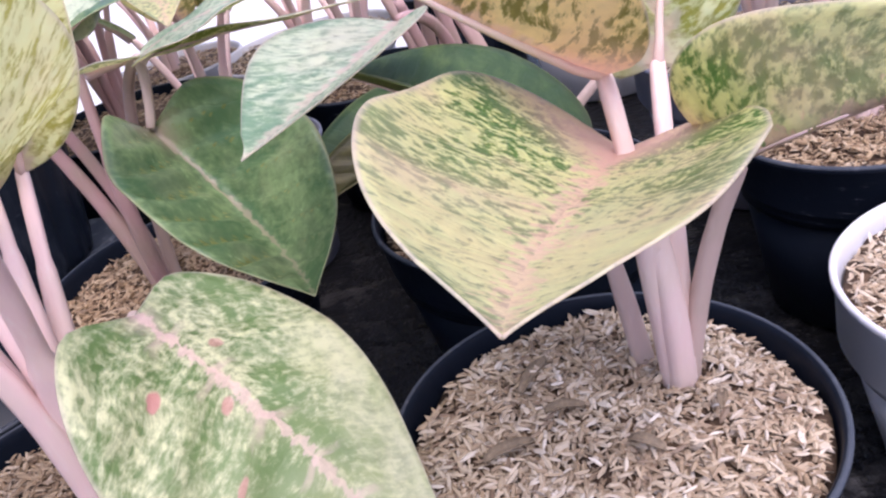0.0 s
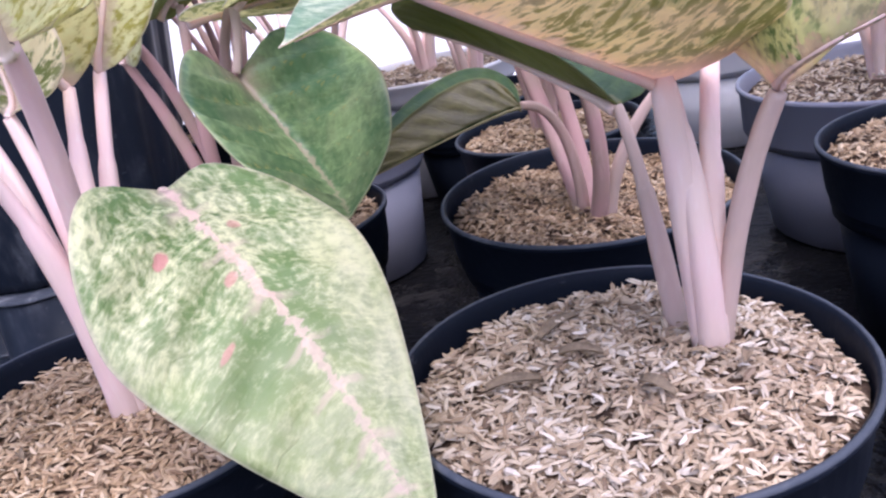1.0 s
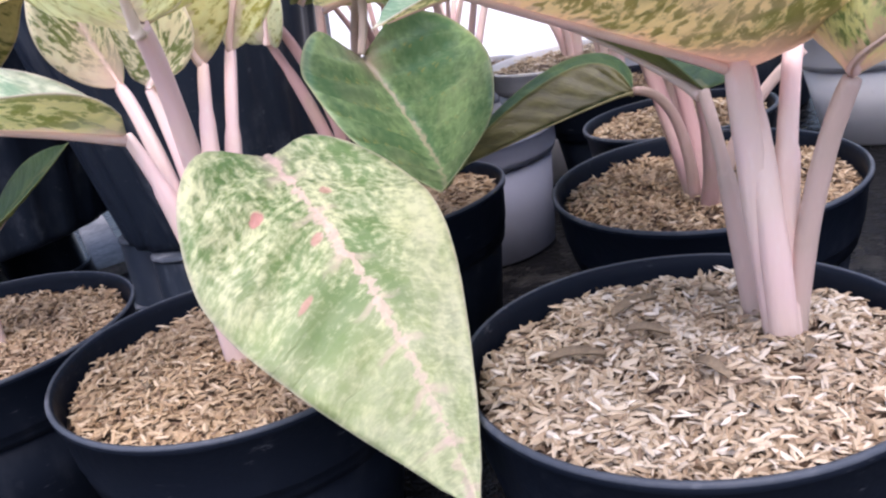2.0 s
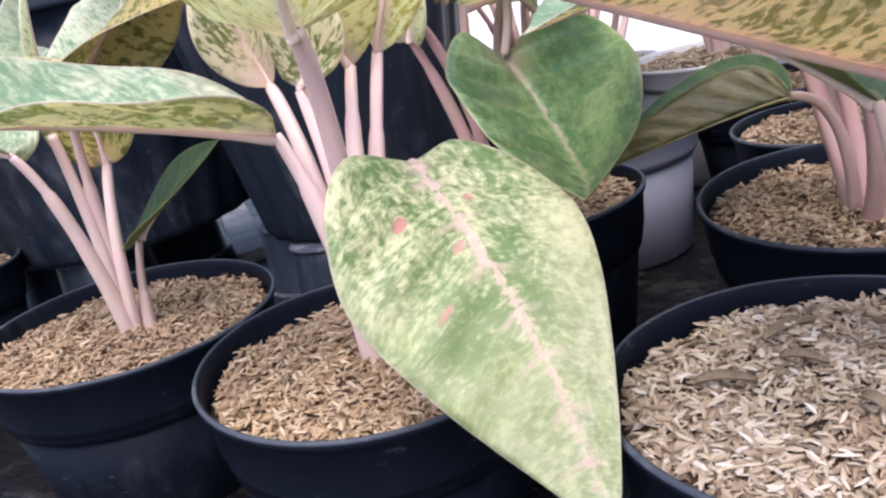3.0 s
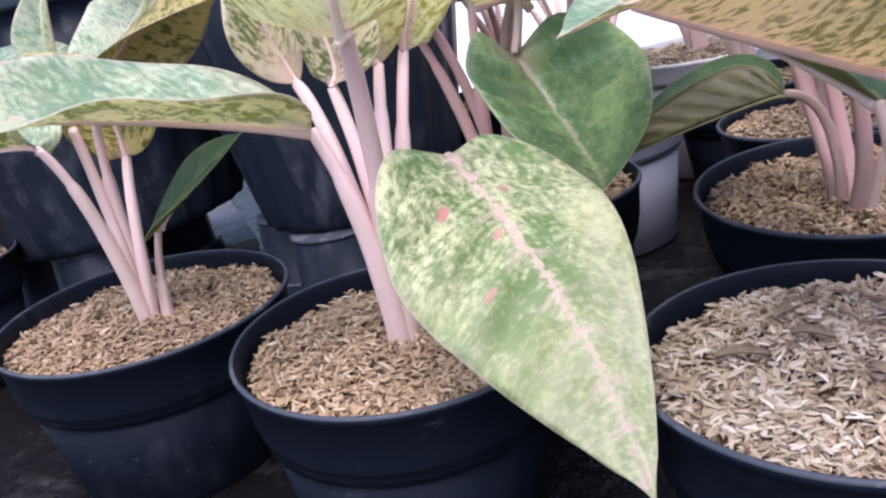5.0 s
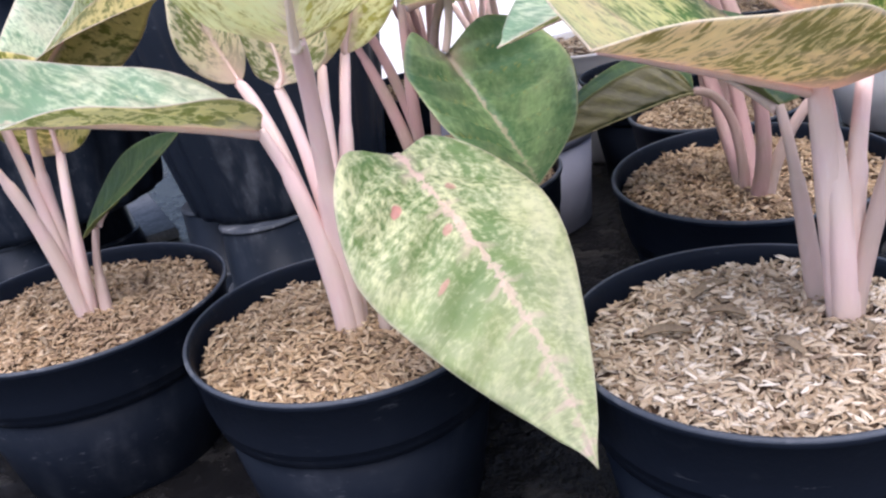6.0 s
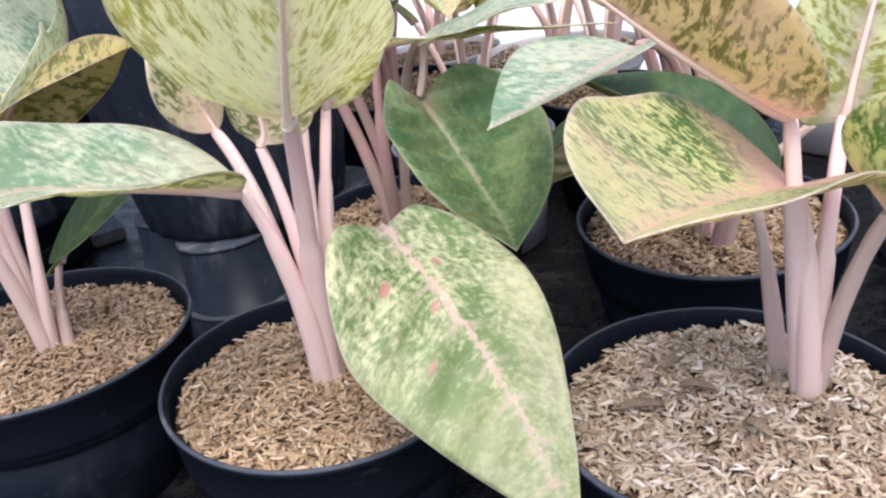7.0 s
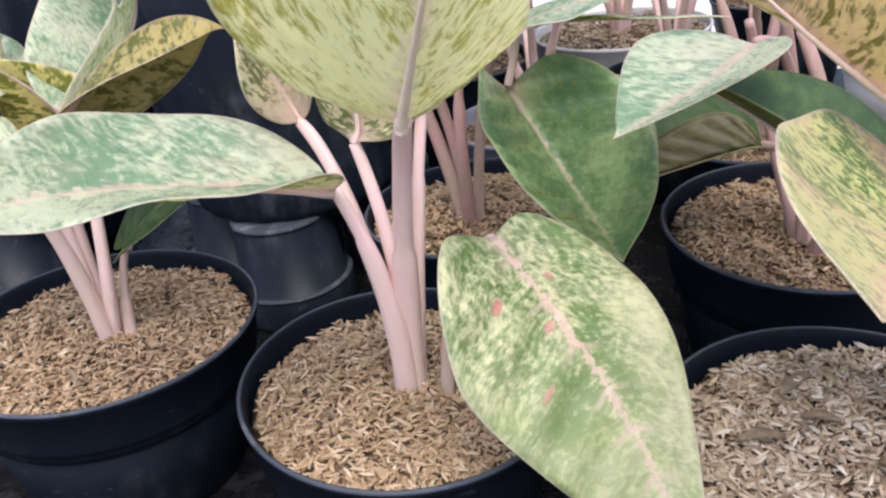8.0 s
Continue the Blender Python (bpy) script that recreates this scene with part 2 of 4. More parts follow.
def plastic(name, base, dust, amount, rough=0.36, scale=9.0, specks=0.2, gloss=0.18):
    m, nd, ln, b = material(name, rough)
    tc = nd.new("ShaderNodeTexCoord").outputs["Object"]
    big = noise_node(nd, ln, tc, scale, 5.0, 0.65)
    mp = nd.new("ShaderNodeMapping")
    mp.inputs["Scale"].default_value = (1, 1, 0.25)
    ln.new(tc, mp.inputs[0])
    drip = noise_node(nd, ln, mp.outputs[0], 42.0, 4.0, 0.6)
    fine = noise_node(nd, ln, tc, 420.0, 2.0)
    b.inputs["Specular IOR Level"].default_value = gloss
    f = calc(nd, ln, "MULTIPLY", calc(nd, ln, "MULTIPLY", step(nd, ln, big, 0.46, 0.78), step(nd, ln, drip, 0.42, 0.72)), amount)
    f = calc(nd, ln, "MULTIPLY_ADD", step(nd, ln, noise_node(nd, ln, tc, 90.0, 2.0), 0.66, 0.74), 0.18 * amount, f)
    # splashes and rubbed scratches
    long = nd.new("ShaderNodeMapping")
    long.inputs["Scale"].default_value, long.inputs["Rotation"].default_value = (1, 1, 5), (0.3, 0.2, 0)
    ln.new(tc, long.inputs[0])
    rub = calc(nd, ln, "MULTIPLY", step(nd, ln, noise_node(nd, ln, long.outputs[0], 60.0, 5.0, 0.75), 0.6, 0.72), step(nd, ln, noise_node(nd, ln, tc, 16.0, 3.0), 0.48, 0.62))
    f = calc(nd, ln, "MULTIPLY_ADD", rub, specks, f)
    ln.new(blend(nd, ln, f, base, dust), b.inputs["Base Color"])
    ln.new(calc(nd, ln, "MULTIPLY_ADD", f, 0.5, calc(nd, ln, "MULTIPLY_ADD", big, 0.25, rough - 0.12)), b.inputs["Roughness"])
    bump(nd, ln, b, calc(nd, ln, "ADD", calc(nd, ln, "MULTIPLY", big, 1.0), calc(nd, ln, "MULTIPLY", fine, 0.06)), 0.35, 0.004)
    return m


BLACK_POT = plastic("plastic_black", (0.009, 0.0125, 0.021), (0.2, 0.21, 0.24), 0.16, 0.42, specks=0.5, gloss=0.07)
BLACK_BIG = plastic("plastic_black_worn", (0.015, 0.021, 0.034), (0.24, 0.26, 0.3), 0.6, 0.36, 6.0)
# lighter than BLACK_BIG: the rolled rim's sky reflection is painted into the colour
RIM_GREY = plastic("plastic_black_sky_lit", (0.05, 0.065, 0.09), (0.2, 0.22, 0.25), 0.7, 0.3, 8.0)
# rubbed plastic, its base grey lifted to carry the edge highlight
LIP = plastic("plastic_rubbed_highlit_edge", (0.06, 0.07, 0.09), (0.26, 0.27, 0.3), 1.0, 0.45, 20.0)
WHITE_POT = plastic("plastic_white", (0.74, 0.74, 0.78), (0.42, 0.4, 0.4), 0.5, 0.4)
GREY_POT = plastic("plastic_pale_grey", (0.27, 0.28, 0.35), (0.22, 0.22, 0.25), 0.6, 0.4)


def sheet_material():
    m, nd, ln, b = material("black_plastic_sheet", 0.35)
    b.inputs["Specular IOR Level"].default_value = 0.25
    tc = nd.new("ShaderNodeTexCoord").outputs["Object"]
    big = noise_node(nd, ln, tc, 7.0, 6.0, 0.68)
    mid = noise_node(nd, ln, tc, 33.0, 5.0, 0.7)
    f = calc(nd, ln, "MULTIPLY", step(nd, ln, big, 0.45, 0.75), step(nd, ln, mid, 0.4, 0.75))
    ln.new(blend(nd, ln, f, (0.008, 0.008, 0.009), (0.11, 0.105, 0.1)), b.inputs["Base Color"])
    ln.new(calc(nd, ln, "MULTIPLY_ADD", f, 0.6, 0.24), b.inputs["Roughness"])
    bump(nd, ln, b, calc(nd, ln, "ADD", big, calc(nd, ln, "MULTIPLY", mid, 0.25)), 0.8, 0.02)
    return m


def plain(name, a, b_, scale, rough, relief=0.3, dist=0.003):
    m, nd, ln, b = material(name, rough)
    tc = nd.new("ShaderNodeTexCoord").outputs["Object"]
    n1, n2 = noise_node(nd, ln, tc, scale, 5.0, 0.6), noise_node(nd, ln, tc, scale * 9, 3.0)
    v = calc(nd, ln, "MULTIPLY_ADD", n2, 0.4, calc(nd, ln, "MULTIPLY", n1, 0.7))
    ln.new(blend(nd, ln, step(nd, ln, v, 0.38, 0.72), a, b_), b.inputs["Base Color"])
    bump(nd, ln, b, v, relief, dist)
    return m


def husk_material(name, dry, damp, single=False):
    """Husk skin; dry scales the colour, damp is how much of the heap is browned by wet."""
    m, nd, ln, b = material(name, 0.55)
    geo = nd.new("ShaderNodeNewGeometry")
    r = ramp(nd, [(p, tuple(c * d for c, d in zip(q, dry))) for p, q in ((0.0, (0.2, 0.14, 0.1)), (0.14, (0.4, 0.3, 0.2)), (0.5, (0.58, 0.47, 0.34)), (0.82, (0.7, 0.6, 0.47)), (1.0, (0.84, 0.78, 0.7)))])
    ln.new(nd.new("ShaderNodeObjectInfo").outputs["Random"] if single else geo.outputs["Random Per Island"], r.inputs[0])
    tc = nd.new("ShaderNodeTexCoord").outputs["Object"]
    patch = noise_node(nd, ln, tc, 22.0, 3.0)
    fine = noise_node(nd, ln, tc, 900.0, 2.0)
    col = blend(nd, ln, calc(nd, ln, "MULTIPLY", step(nd, ln, patch, 0.4, 0.72), damp), r.outputs[0], (0.3, 0.21, 0.14))
    col = blend(nd, ln, calc(nd, ln, "MULTIPLY", fine, 0.25), col, (0.25, 0.17, 0.1))
    ln.new(col, b.inputs["Base Color"])
    return m


SHEET, SOIL, HUSK = sheet_material(), plain("damp_soil", (0.05, 0.03, 0.02), (0.16, 0.1, 0.06), 60.0, 0.9), husk_material("rice_husk_dry", (0.95, 0.94, 0.92), 0.42)
HUSK_TAN = husk_material("rice_husk_tan", (0.78, 0.69, 0.57), 0.5)
HUSK_ONE = husk_material("rice_husk_single_dry", (0.97, 0.95, 0.92), 0.0, True)
HUSK_ONE_TAN = husk_material("rice_husk_single_tan", (0.81, 0.71, 0.58), 0.0, True)
HUSK_DAMP = husk_material("rice_husk_damp", (0.73, 0.63, 0.51), 0.6)
CONCRETE = plain("pale_concrete", (0.72, 0.7, 0.68), (0.6, 0.58, 0.55), 1.5, 0.85)
FLAKE = plain("dry_leaf", (0.2, 0.15, 0.1), (0.32, 0.25, 0.17), 60.0, 0.7)
SLAT = plain("grey_wood", (0.16, 0.16, 0.16), (0.32, 0.31, 0.3), 20.0, 0.75)


# ---- mesh helpers ----
def mesh_object(name, verts, faces, mats, parent=None, label="", index=None, smooth=True):
    me = bpy.data.meshes.new(name)
    me.from_pydata([tuple(v) for v in verts], [], faces)
    for m in mats:
        me.materials.append(m)
    if index is not None:
        me.polygons.foreach_set("material_index", index)
    me.polygons.foreach_set("use_smooth", [smooth] * len(me.polygons))
    ob = new(name, me)
    if parent:
        ob.parent = parent
    return tagged(ob, label)


def bezier(a, m, b, n):
    """Points of the curve from a through m to b."""
    a, m, b = (np.array(p, float) for p in (a, m, b))
    k = 2 * m - 0.5 * (a + b)
    t = np.linspace(0, 1, n)[:, None]
    return (1 - t) ** 2 * a + 2 * t * (1 - t) * k + t * t * b


def tangents(p):
    d = np.gradient(p, axis=0)
    return d / np.linalg.norm(d, axis=1)[:, None]


def tube(name, pts, radii, mat, parent, label="", sides=14, flat=1.0, groove=0.0):
    """A closed, tapering stalk along a line of points."""
    t = tangents(pts)
    ref = np.array((0.3, -1.0, 0.1))
    verts, faces = [], []
    for p, d, r in zip(pts, t, radii):
        x = np.cross(d, ref)
        x /= np.linalg.norm(x)
        y = np.cross(x, d)
        for k in range(sides):
            a = 2 * math.pi * k / sides
            q = r * (1 - groove * max(0, math.sin(a)) ** 6)
            verts.append(p + q * math.cos(a) * x + q * flat * math.sin(a) * y)
    n = len(pts)
    for i in range(n - 1):
        for k in range(sides):
            j = (k + 1) % sides
            faces.append((i * sides + k, i * sides + j, (i + 1) * sides + j, (i + 1) * sides + k))
    faces.append(tuple(range(sides))[::-1])
    faces.append(tuple((n - 1) * sides + k for k in range(sides)))
    return mesh_object(name, verts, faces, [mat], parent, label)


def petiole(plant, a, m, b, r0, r1, mat, notch=None, label=""):
    """A leaf stalk; below the notch a sheath wraps it."""
    n = 36
    pts = bezier(a, m, b, n)
    s = np.linspace(0, 1, n)
    r = r0 + (r1 - r0) * s ** 0.8
    if notch:
        r = r * np.where(s < notch, 1.0 + 0.22 * np.clip((notch - s) / notch, 0, 1) ** 0.3 * 1.0, 0.86)
    r = r * (1 + 0.02 * np.sin(s * 23))
    r[-3:] *= np.array((0.99, 0.97, 0.92))
    return tube("leaf_stalk", pts, r, mat, plant, label, groove=0.25)


def leaf(plant, base, mid, tip, left, right, top, under, cup=0.12, lobe=0.16, wave=0.0, waves=2.2, widest=0.37, point=1.9, thick=0.0007, rib=0.0021, ribmat=None, label="", twist=0.0, neck=0.0014, quilt=0.014, taper=1.0, inline=False):
    """A leaf blade: midrib through base, mid and tip; left and right are the edge at its widest."""
    ns, nv = 56, 9
    mids = bezier(base, mid, tip, ns)
    t = tangents(mids)
    s = np.linspace(0, 1, ns)
    kw = int(round(widest * (ns - 1)))
    lv, rv = np.array(left, float) - mids[kw], np.array(right, float) - mids[kw]
    lv, rv = (v - t[kw] * (v @ t[kw]) * 0.7 for v in (lv, rv))
    lo = np.clip((widest - s) / widest, 0, 1)
    hi = np.clip((s - widest) / (1 - widest), 0, 1)
    prof = np.where(s < widest, np.sqrt(np.clip(1 - lo ** 2.3, 0, 1)) ** taper, (1 - hi ** point) * (1 - 0.12 * hi))
    prof = prof * (1 - 0.45 * np.clip((hi - 0.86) / 0.14, 0, 1) * (hi < 0.999))
    prof = np.maximum(prof, 0.004)
    length = np.linalg.norm(np.diff(mids, axis=0), axis=1).sum()
    half = (np.linalg.norm(lv) + np.linalg.norm(rv)) / 2
    lats = np.r_[-np.linspace(1, 0, nv)[:-1], np.linspace(0, 1, nv)]
    top_v, uv, rel = [], [], []
    normals = []
    grid = np.zeros((ns, len(lats), 3))
    for i in range(ns):
        up = np.cross(rv - lv, t[i])
        up /= np.linalg.norm(up)
        turn = Matrix.Rotation(twist * (s[i] - widest), 3, Vector(t[i]))
        for j, q in enumerate(lats):
            side = lv if q < 0 else rv
            side = side - t[i] * (side @ t[i]) * 0.6
            side = np.array(turn @ Vector(side))
            a = abs(q)
            back = lobe * half * a ** 1.3 * min(1.0, s[i] / 0.045) ** 0.7 * math.exp(-((s[i] / 0.14) ** 1.3))
            p = mids[i] + side * prof[i] * a - t[i] * back
            p = p + up * half * prof[i] * cup * (a * a - a) * 4
            p = p + up * half * wave * a * a * math.sin(waves * 2 * math.pi * s[i] + (1.3 if q < 0 else 0.0)) * prof[i]
            p = p + up * half * quilt * prof[i] * 4 * a * (1 - a) * math.sin(2 * math.pi * 7.5 * (s[i] - 0.24 * a) + 2.0 * (q < 0) + 0.9 * math.sin(9 * s[i]))
            grid[i, j] = p
    gu = np.gradient(grid, axis=0)
    gv = np.gradient(grid, axis=1)
    nr = np.cross(gv, gu)
    nr /= np.maximum(np.linalg.norm(nr, axis=2), 1e-9)[:, :, None]
    nl = len(lats)
    v1, v2 = grid + nr * thick / 2, grid - nr * thick / 2
    verts = np.r_[v1.reshape(-1, 3), v2.reshape(-1, 3)]
    off = ns * nl
    faces, index = [], []
    for i in range(ns - 1):
        for j in range(nl - 1):
            a, b, c, d = i * nl + j, i * nl + j + 1, (i + 1) * nl + j + 1, (i + 1) * nl + j
            faces.append((a, b, c, d)), index.append(0)
            faces.append((off + d, off + c, off + b, off + a)), index.append(1)
    ring = [j for j in range(nl)] + [i * nl + nl - 1 for i in range(1, ns)] + [(ns - 1) * nl + j for j in range(nl - 2, -1, -1)] + [i * nl for i in range(ns - 2, 0, -1)]
    for a, b in zip(ring, ring[1:] + ring[:1]):
        faces.append((b, a, off + a, off + b)), index.append(0)
    ob = mesh_object("leaf", verts, faces, [top, under], plant, label, index)
    along = s * length
    flat_uv = np.stack([np.repeat(along[:, None], nl, 1), np.repeat((lats * half)[None], ns, 0) * prof[:, None]], -1).reshape(-1, 2)
    rel_uv = np.stack([np.repeat(s[:, None], nl, 1), np.repeat(np.abs(lats)[None], ns, 0)], -1).reshape(-1, 2)
    loops = np.zeros(len(ob.data.loops), int)
    ob.data.loops.foreach_get("vertex_index", loops)
    for key, table in (("leaf", flat_uv), ("rel", rel_uv)):
        layer = ob.data.uv_layers.new(name=key)
        layer.data.foreach_set("uv", table[loops % off].ravel())
    # the midrib stands out below and shows as a fine ridge above
    mrow = grid[:, nl // 2]
    up = nr[:, nl // 2]
    k = ns - 3
    radius = rib * (1 - 0.82 * s[:k]) + neck * np.exp(-s[:k] / 0.045)
    radius[:2] *= (0.85, 0.95)
    tube("midrib", mrow[:k] - up[:k] * (radius * 1.02 * (np.clip(s[:k] / 0.09, 0, 1) if inline else 1.0))[:, None], radius, ribmat or STALK, ob, sides=8)
    return ob


def lathe(name, profile, mat, parent=None, sides=72, label="", ribs=0, depth=0.0, squash=0.0):
    """Turns a profile of (radius, height) round z into a closed mesh."""
    verts, faces = [], []
    for r, z in profile:
        for k in range(sides):
            a = 2 * math.pi * k / sides
            q = r * (1 + depth * max(-1.0, min(1.0, 2.5 * math.cos(ribs * a)))) if ribs else r
            q *= 1 + squash * math.cos(2 * a + 0.7) + squash * 0.5 * math.sin(3 * a)
            verts.append((q * math.cos(a), q * math.sin(a), z))
    for i in range(len(profile) - 1):
        for k in range(sides):
            j = (k + 1) % sides
            faces.append((i * sides + k, i * sides + j, (i + 1) * sides + j, (i + 1) * sides + k))
    faces.append(tuple(range(sides))[::-1])
    faces.append(tuple((len(profile) - 1) * sides + k for k in range(sides)))
    return mesh_object(name, verts, faces, [mat], parent, label)


def edge_ring(parent, r, h, squash, sides=72):
    """The rubbed edge along a pot's lip, its highlight painted in as grey."""
    ring = [(r - 0.0012, h - 0.0004), (r + 0.0014, h - 0.0018), (r + 0.0018, h - 0.0006), (r + 0.0008, h + 0.0009), (r - 0.0008, h + 0.0008)]
    verts, faces = [], []
    for q, zz in ring:
        for k in range(sides):
            a = 2 * math.pi * k / sides
            e = q * (1 + squash * math.cos(2 * a + 0.7) + squash * 0.5 * math.sin(3 * a))
            verts.append((e * math.cos(a), e * math.sin(a), zz))
    for i in range(len(ring)):
        for k in range(sides):
            j, u = (k + 1) % sides, (i + 1) % len(ring)
            faces.append((i * sides + k, i * sides + j, u * sides + j, u * sides + k))
    return mesh_object("lip", verts, faces, [LIP], parent, "rubbed edge, greyed for its highlight")


def pot(x, y, r, h, mat, label, tilt=(0, 0), z=0.0, collar=0.05, foot=0.74, fill=0.02, squash=0.006, group="potted plants", wall=0.0022):
    """A nursery pot: tapered body, wider collar with a rounded lip."""
    ob = tagged(new("plant_pot"), label, "plant pot", group)
    ob.matrix_world = pose(x, y, z + h, -tilt[1], tilt[0], 0) @ pose(0, 0, -h)
    rc = r * 0.985
    black = mat is BLACK_POT
    neck = r * (0.93 if black else 0.955) - 0.004
    low = h - collar
    inner = h - fill - 0.02
    body = [(r * foot - 0.006, 0.0), (r * foot, 0.004), (r * foot + (neck - r * foot) * 0.5, low * 0.5), (neck, low - 0.003), (neck - wall, low - 0.003),
            (r * foot + (neck - r * foot) * 0.5 - wall, low * 0.5), (r * foot - wall, 0.008), (0.004, 0.008)]
    lathe("pot_body", body, mat, ob, squash=squash)
    if black:
        edge_ring(ob, r, h, squash)
    ring = [(neck - 0.001, low - 0.002), (neck + 0.003, low - 0.001), (rc - (0.006 if black else 0.001), low + 0.005), (rc - (0.0025 if black else 0.0), low + (0.017 if black else 0.007)), (r - 0.001, h - 0.006), (r + 0.0014, h - 0.004), (r + 0.0016, h - 0.001),
            (r + 0.0004, h + 0.0006), (r - 0.0012, h + 0.0004), (r - 0.0026, h - 0.0016), (r - 0.003, h - 0.006), (rc - 0.005, low + 0.006), (neck - 0.002, low + 0.001)]
    n, sides = len(ring), 72
    verts, faces = [], []
    for q, zz in ring:
        for k in range(sides):
            a = 2 * math.pi * k / sides
            e = q * (1 + squash * math.cos(2 * a + 0.7) + squash * 0.5 * math.sin(3 * a))
            verts.append((e * math.cos(a), e * math.sin(a), zz))
    for i in range(n):
        for k in range(sides):
            j, u = (k + 1) % sides, (i + 1) % n
            faces.append((i * sides + k, i * sides + j, u * sides + j, u * sides + k))
    mesh_object("pot_rim", verts, faces, [mat], ob)
    return ob


def mulch(x, y, r, z, count, seed, tilt=(0, 0), label="loose pale tan rice husks covering the soil in the pot", size=1.0, dome=0.006, skin=None):
    """Rice husks strewn over a soil disc, one heap."""
    rng = np.random.default_rng(seed)
    ob_pose = pose(x, y, z, -tilt[1], tilt[0], 0)

    def height(px, py):
        d = np.hypot(px, py) / r
        return dome * (1 - d ** 2) + 0.0025 * np.sin(px * 71 + seed) * np.cos(py * 63 + seed) + 0.0015 * np.sin(px * 160 + py * 140)

    a = rng.uniform(0, 2 * np.pi, count)
    d = np.sqrt(rng.uniform(0, 1, count)) * (r - 0.004)
    px, py = d * np.cos(a), d * np.sin(a)
    layer = rng.uniform(0, 1, count)
    pz = height(px, py) + 0.0005 + 0.004 * layer ** 2
    yaw = rng.uniform(0, 2 * np.pi, count)
    pitch = rng.normal(0, 0.3, count)
    roll = rng.normal(0, 0.6, count)
    ln = rng.uniform(0.0058, 0.0104, count) * size
    wd = ln * rng.uniform(0.2, 0.32, count)
    th = wd * 0.42
    local = np.array([(-0.5, 0, 0), (-0.22, -0.5, 0.1), (-0.22, 0, 0.75), (-0.22, 0.5, 0.1), (0.22, -0.5, 0.1), (0.22, 0, 0.75), (0.22, 0.5, 0.1), (0.5, 0, 0.1)])
    tri = np.array([(0, 1, 2), (0, 2, 3), (0, 3, 1), (1, 4, 5), (1, 5, 2), (2, 5, 6), (2, 6, 3), (3, 6, 4), (3, 4, 1), (7, 5, 4), (7, 6, 5), (7, 4, 6)])
    v = local[None] * np.stack([ln, wd, th], -1)[:, None]
    v[:, :, 2] += -1.4 * v[:, :, 0] ** 2 / ln[:, None] * rng.uniform(-0.2, 0.6, count)[:, None]
    cr, sr = np.cos(roll)[:, None], np.sin(roll)[:, None]
    X, Y, Z = v[..., 0], v[..., 1] * cr - v[..., 2] * sr, v[..., 1] * sr + v[..., 2] * cr
    cp, sp = np.cos(pitch)[:, None], np.sin(pitch)[:, None]
    X, Z = X * cp - Z * sp, X * sp + Z * cp
    cy, sy = np.cos(yaw)[:, None], np.sin(yaw)[:, None]
    X, Y = X * cy - Y * sy, X * sy + Y * cy
    v = np.stack([X + px[:, None], Y + py[:, None], Z + pz[:, None]], -1).reshape(-1, 3)
    f = (tri[None] + 8 * np.arange(count)[:, None, None]).reshape(-1, 3)
    ob = mesh_object("rice_husk_mulch", v.tolist(), f.tolist(), [skin or HUSK], smooth=False)
    ob.matrix_world = ob_pose
    tagged(ob, label, "rice husks", "", "stuff")
    # the soil below
    rings, sides = 10, 40
    sv, sf = [(0, 0, float(height(0.0, 0.0)))], []
    for i in range(1, rings + 1):
        for k in range(sides):
            q, b = (r - 0.0005) * i / rings, 2 * math.pi * k / sides
            sx, sy_ = q * math.cos(b), q * math.sin(b)
            sv.append((sx, sy_, float(height(sx, sy_)) - 0.001))
    for k in range(sides):
        sf.append((0, 1 + k, 1 + (k + 1) % sides))
    for i in range(rings - 1):
        for k in range(sides):
            j = (k + 1) % sides
            sf.append((1 + i * sides + k, 1 + (i + 1) * sides + k, 1 + (i + 1) * sides + j, 1 + i * sides + j))
    low = len(sv)
    for k in range(sides):
        b = 2 * math.pi * k / sides
        sv.append(((r - 0.014) * math.cos(b), (r - 0.014) * math.sin(b), -0.012))
    o = 1 + (rings - 1) * sides
    for k in range(sides):
        j = (k + 1) % sides
        sf.append((o + k, low + k, low + j, o + j))
    sf.append(tuple(low + k for k in range(sides))[::-1])
    mesh_object("soil", sv, sf, [SOIL], ob)
    return ob


HUSK_MESHES = []


def husk_meshes():
    """A dozen boat-shaped husks, each with a ridge, a keel and a split tip."""
    rng = random.Random(12)
    for _ in range(12):
        n, w = rng.uniform(0.0066, 0.0105), rng.uniform(0.0017, 0.0025)
        bow, lift = rng.uniform(-0.0004, 0.0012), w * rng.uniform(0.3, 0.5)
        v, f = [], []
        for i in range(7):
            q = i / 6
            half = w / 2 * math.sin(math.pi * (0.06 + 0.88 * q)) ** 0.7
            z = bow * (1 - (2 * q - 1) ** 2)
            v += [((q - 0.5) * n, -half, z), ((q - 0.5) * n, 0.0, z + lift * math.sin(math.pi * (0.1 + 0.8 * q))), ((q - 0.5) * n, half, z), ((q - 0.5) * n, 0.0, z - 0.0003)]
        for i in range(6):
            for k in range(4):
                a, b = i * 4 + k, i * 4 + (k + 1) % 4
                f.append((a, b, b + 4, a + 4))
        f += [(3, 2, 1, 0), (24, 25, 26, 27)]
        me = bpy.data.meshes.new("husk")
        me.from_pydata(v, [], f)
        HUSK_MESHES.append(me)


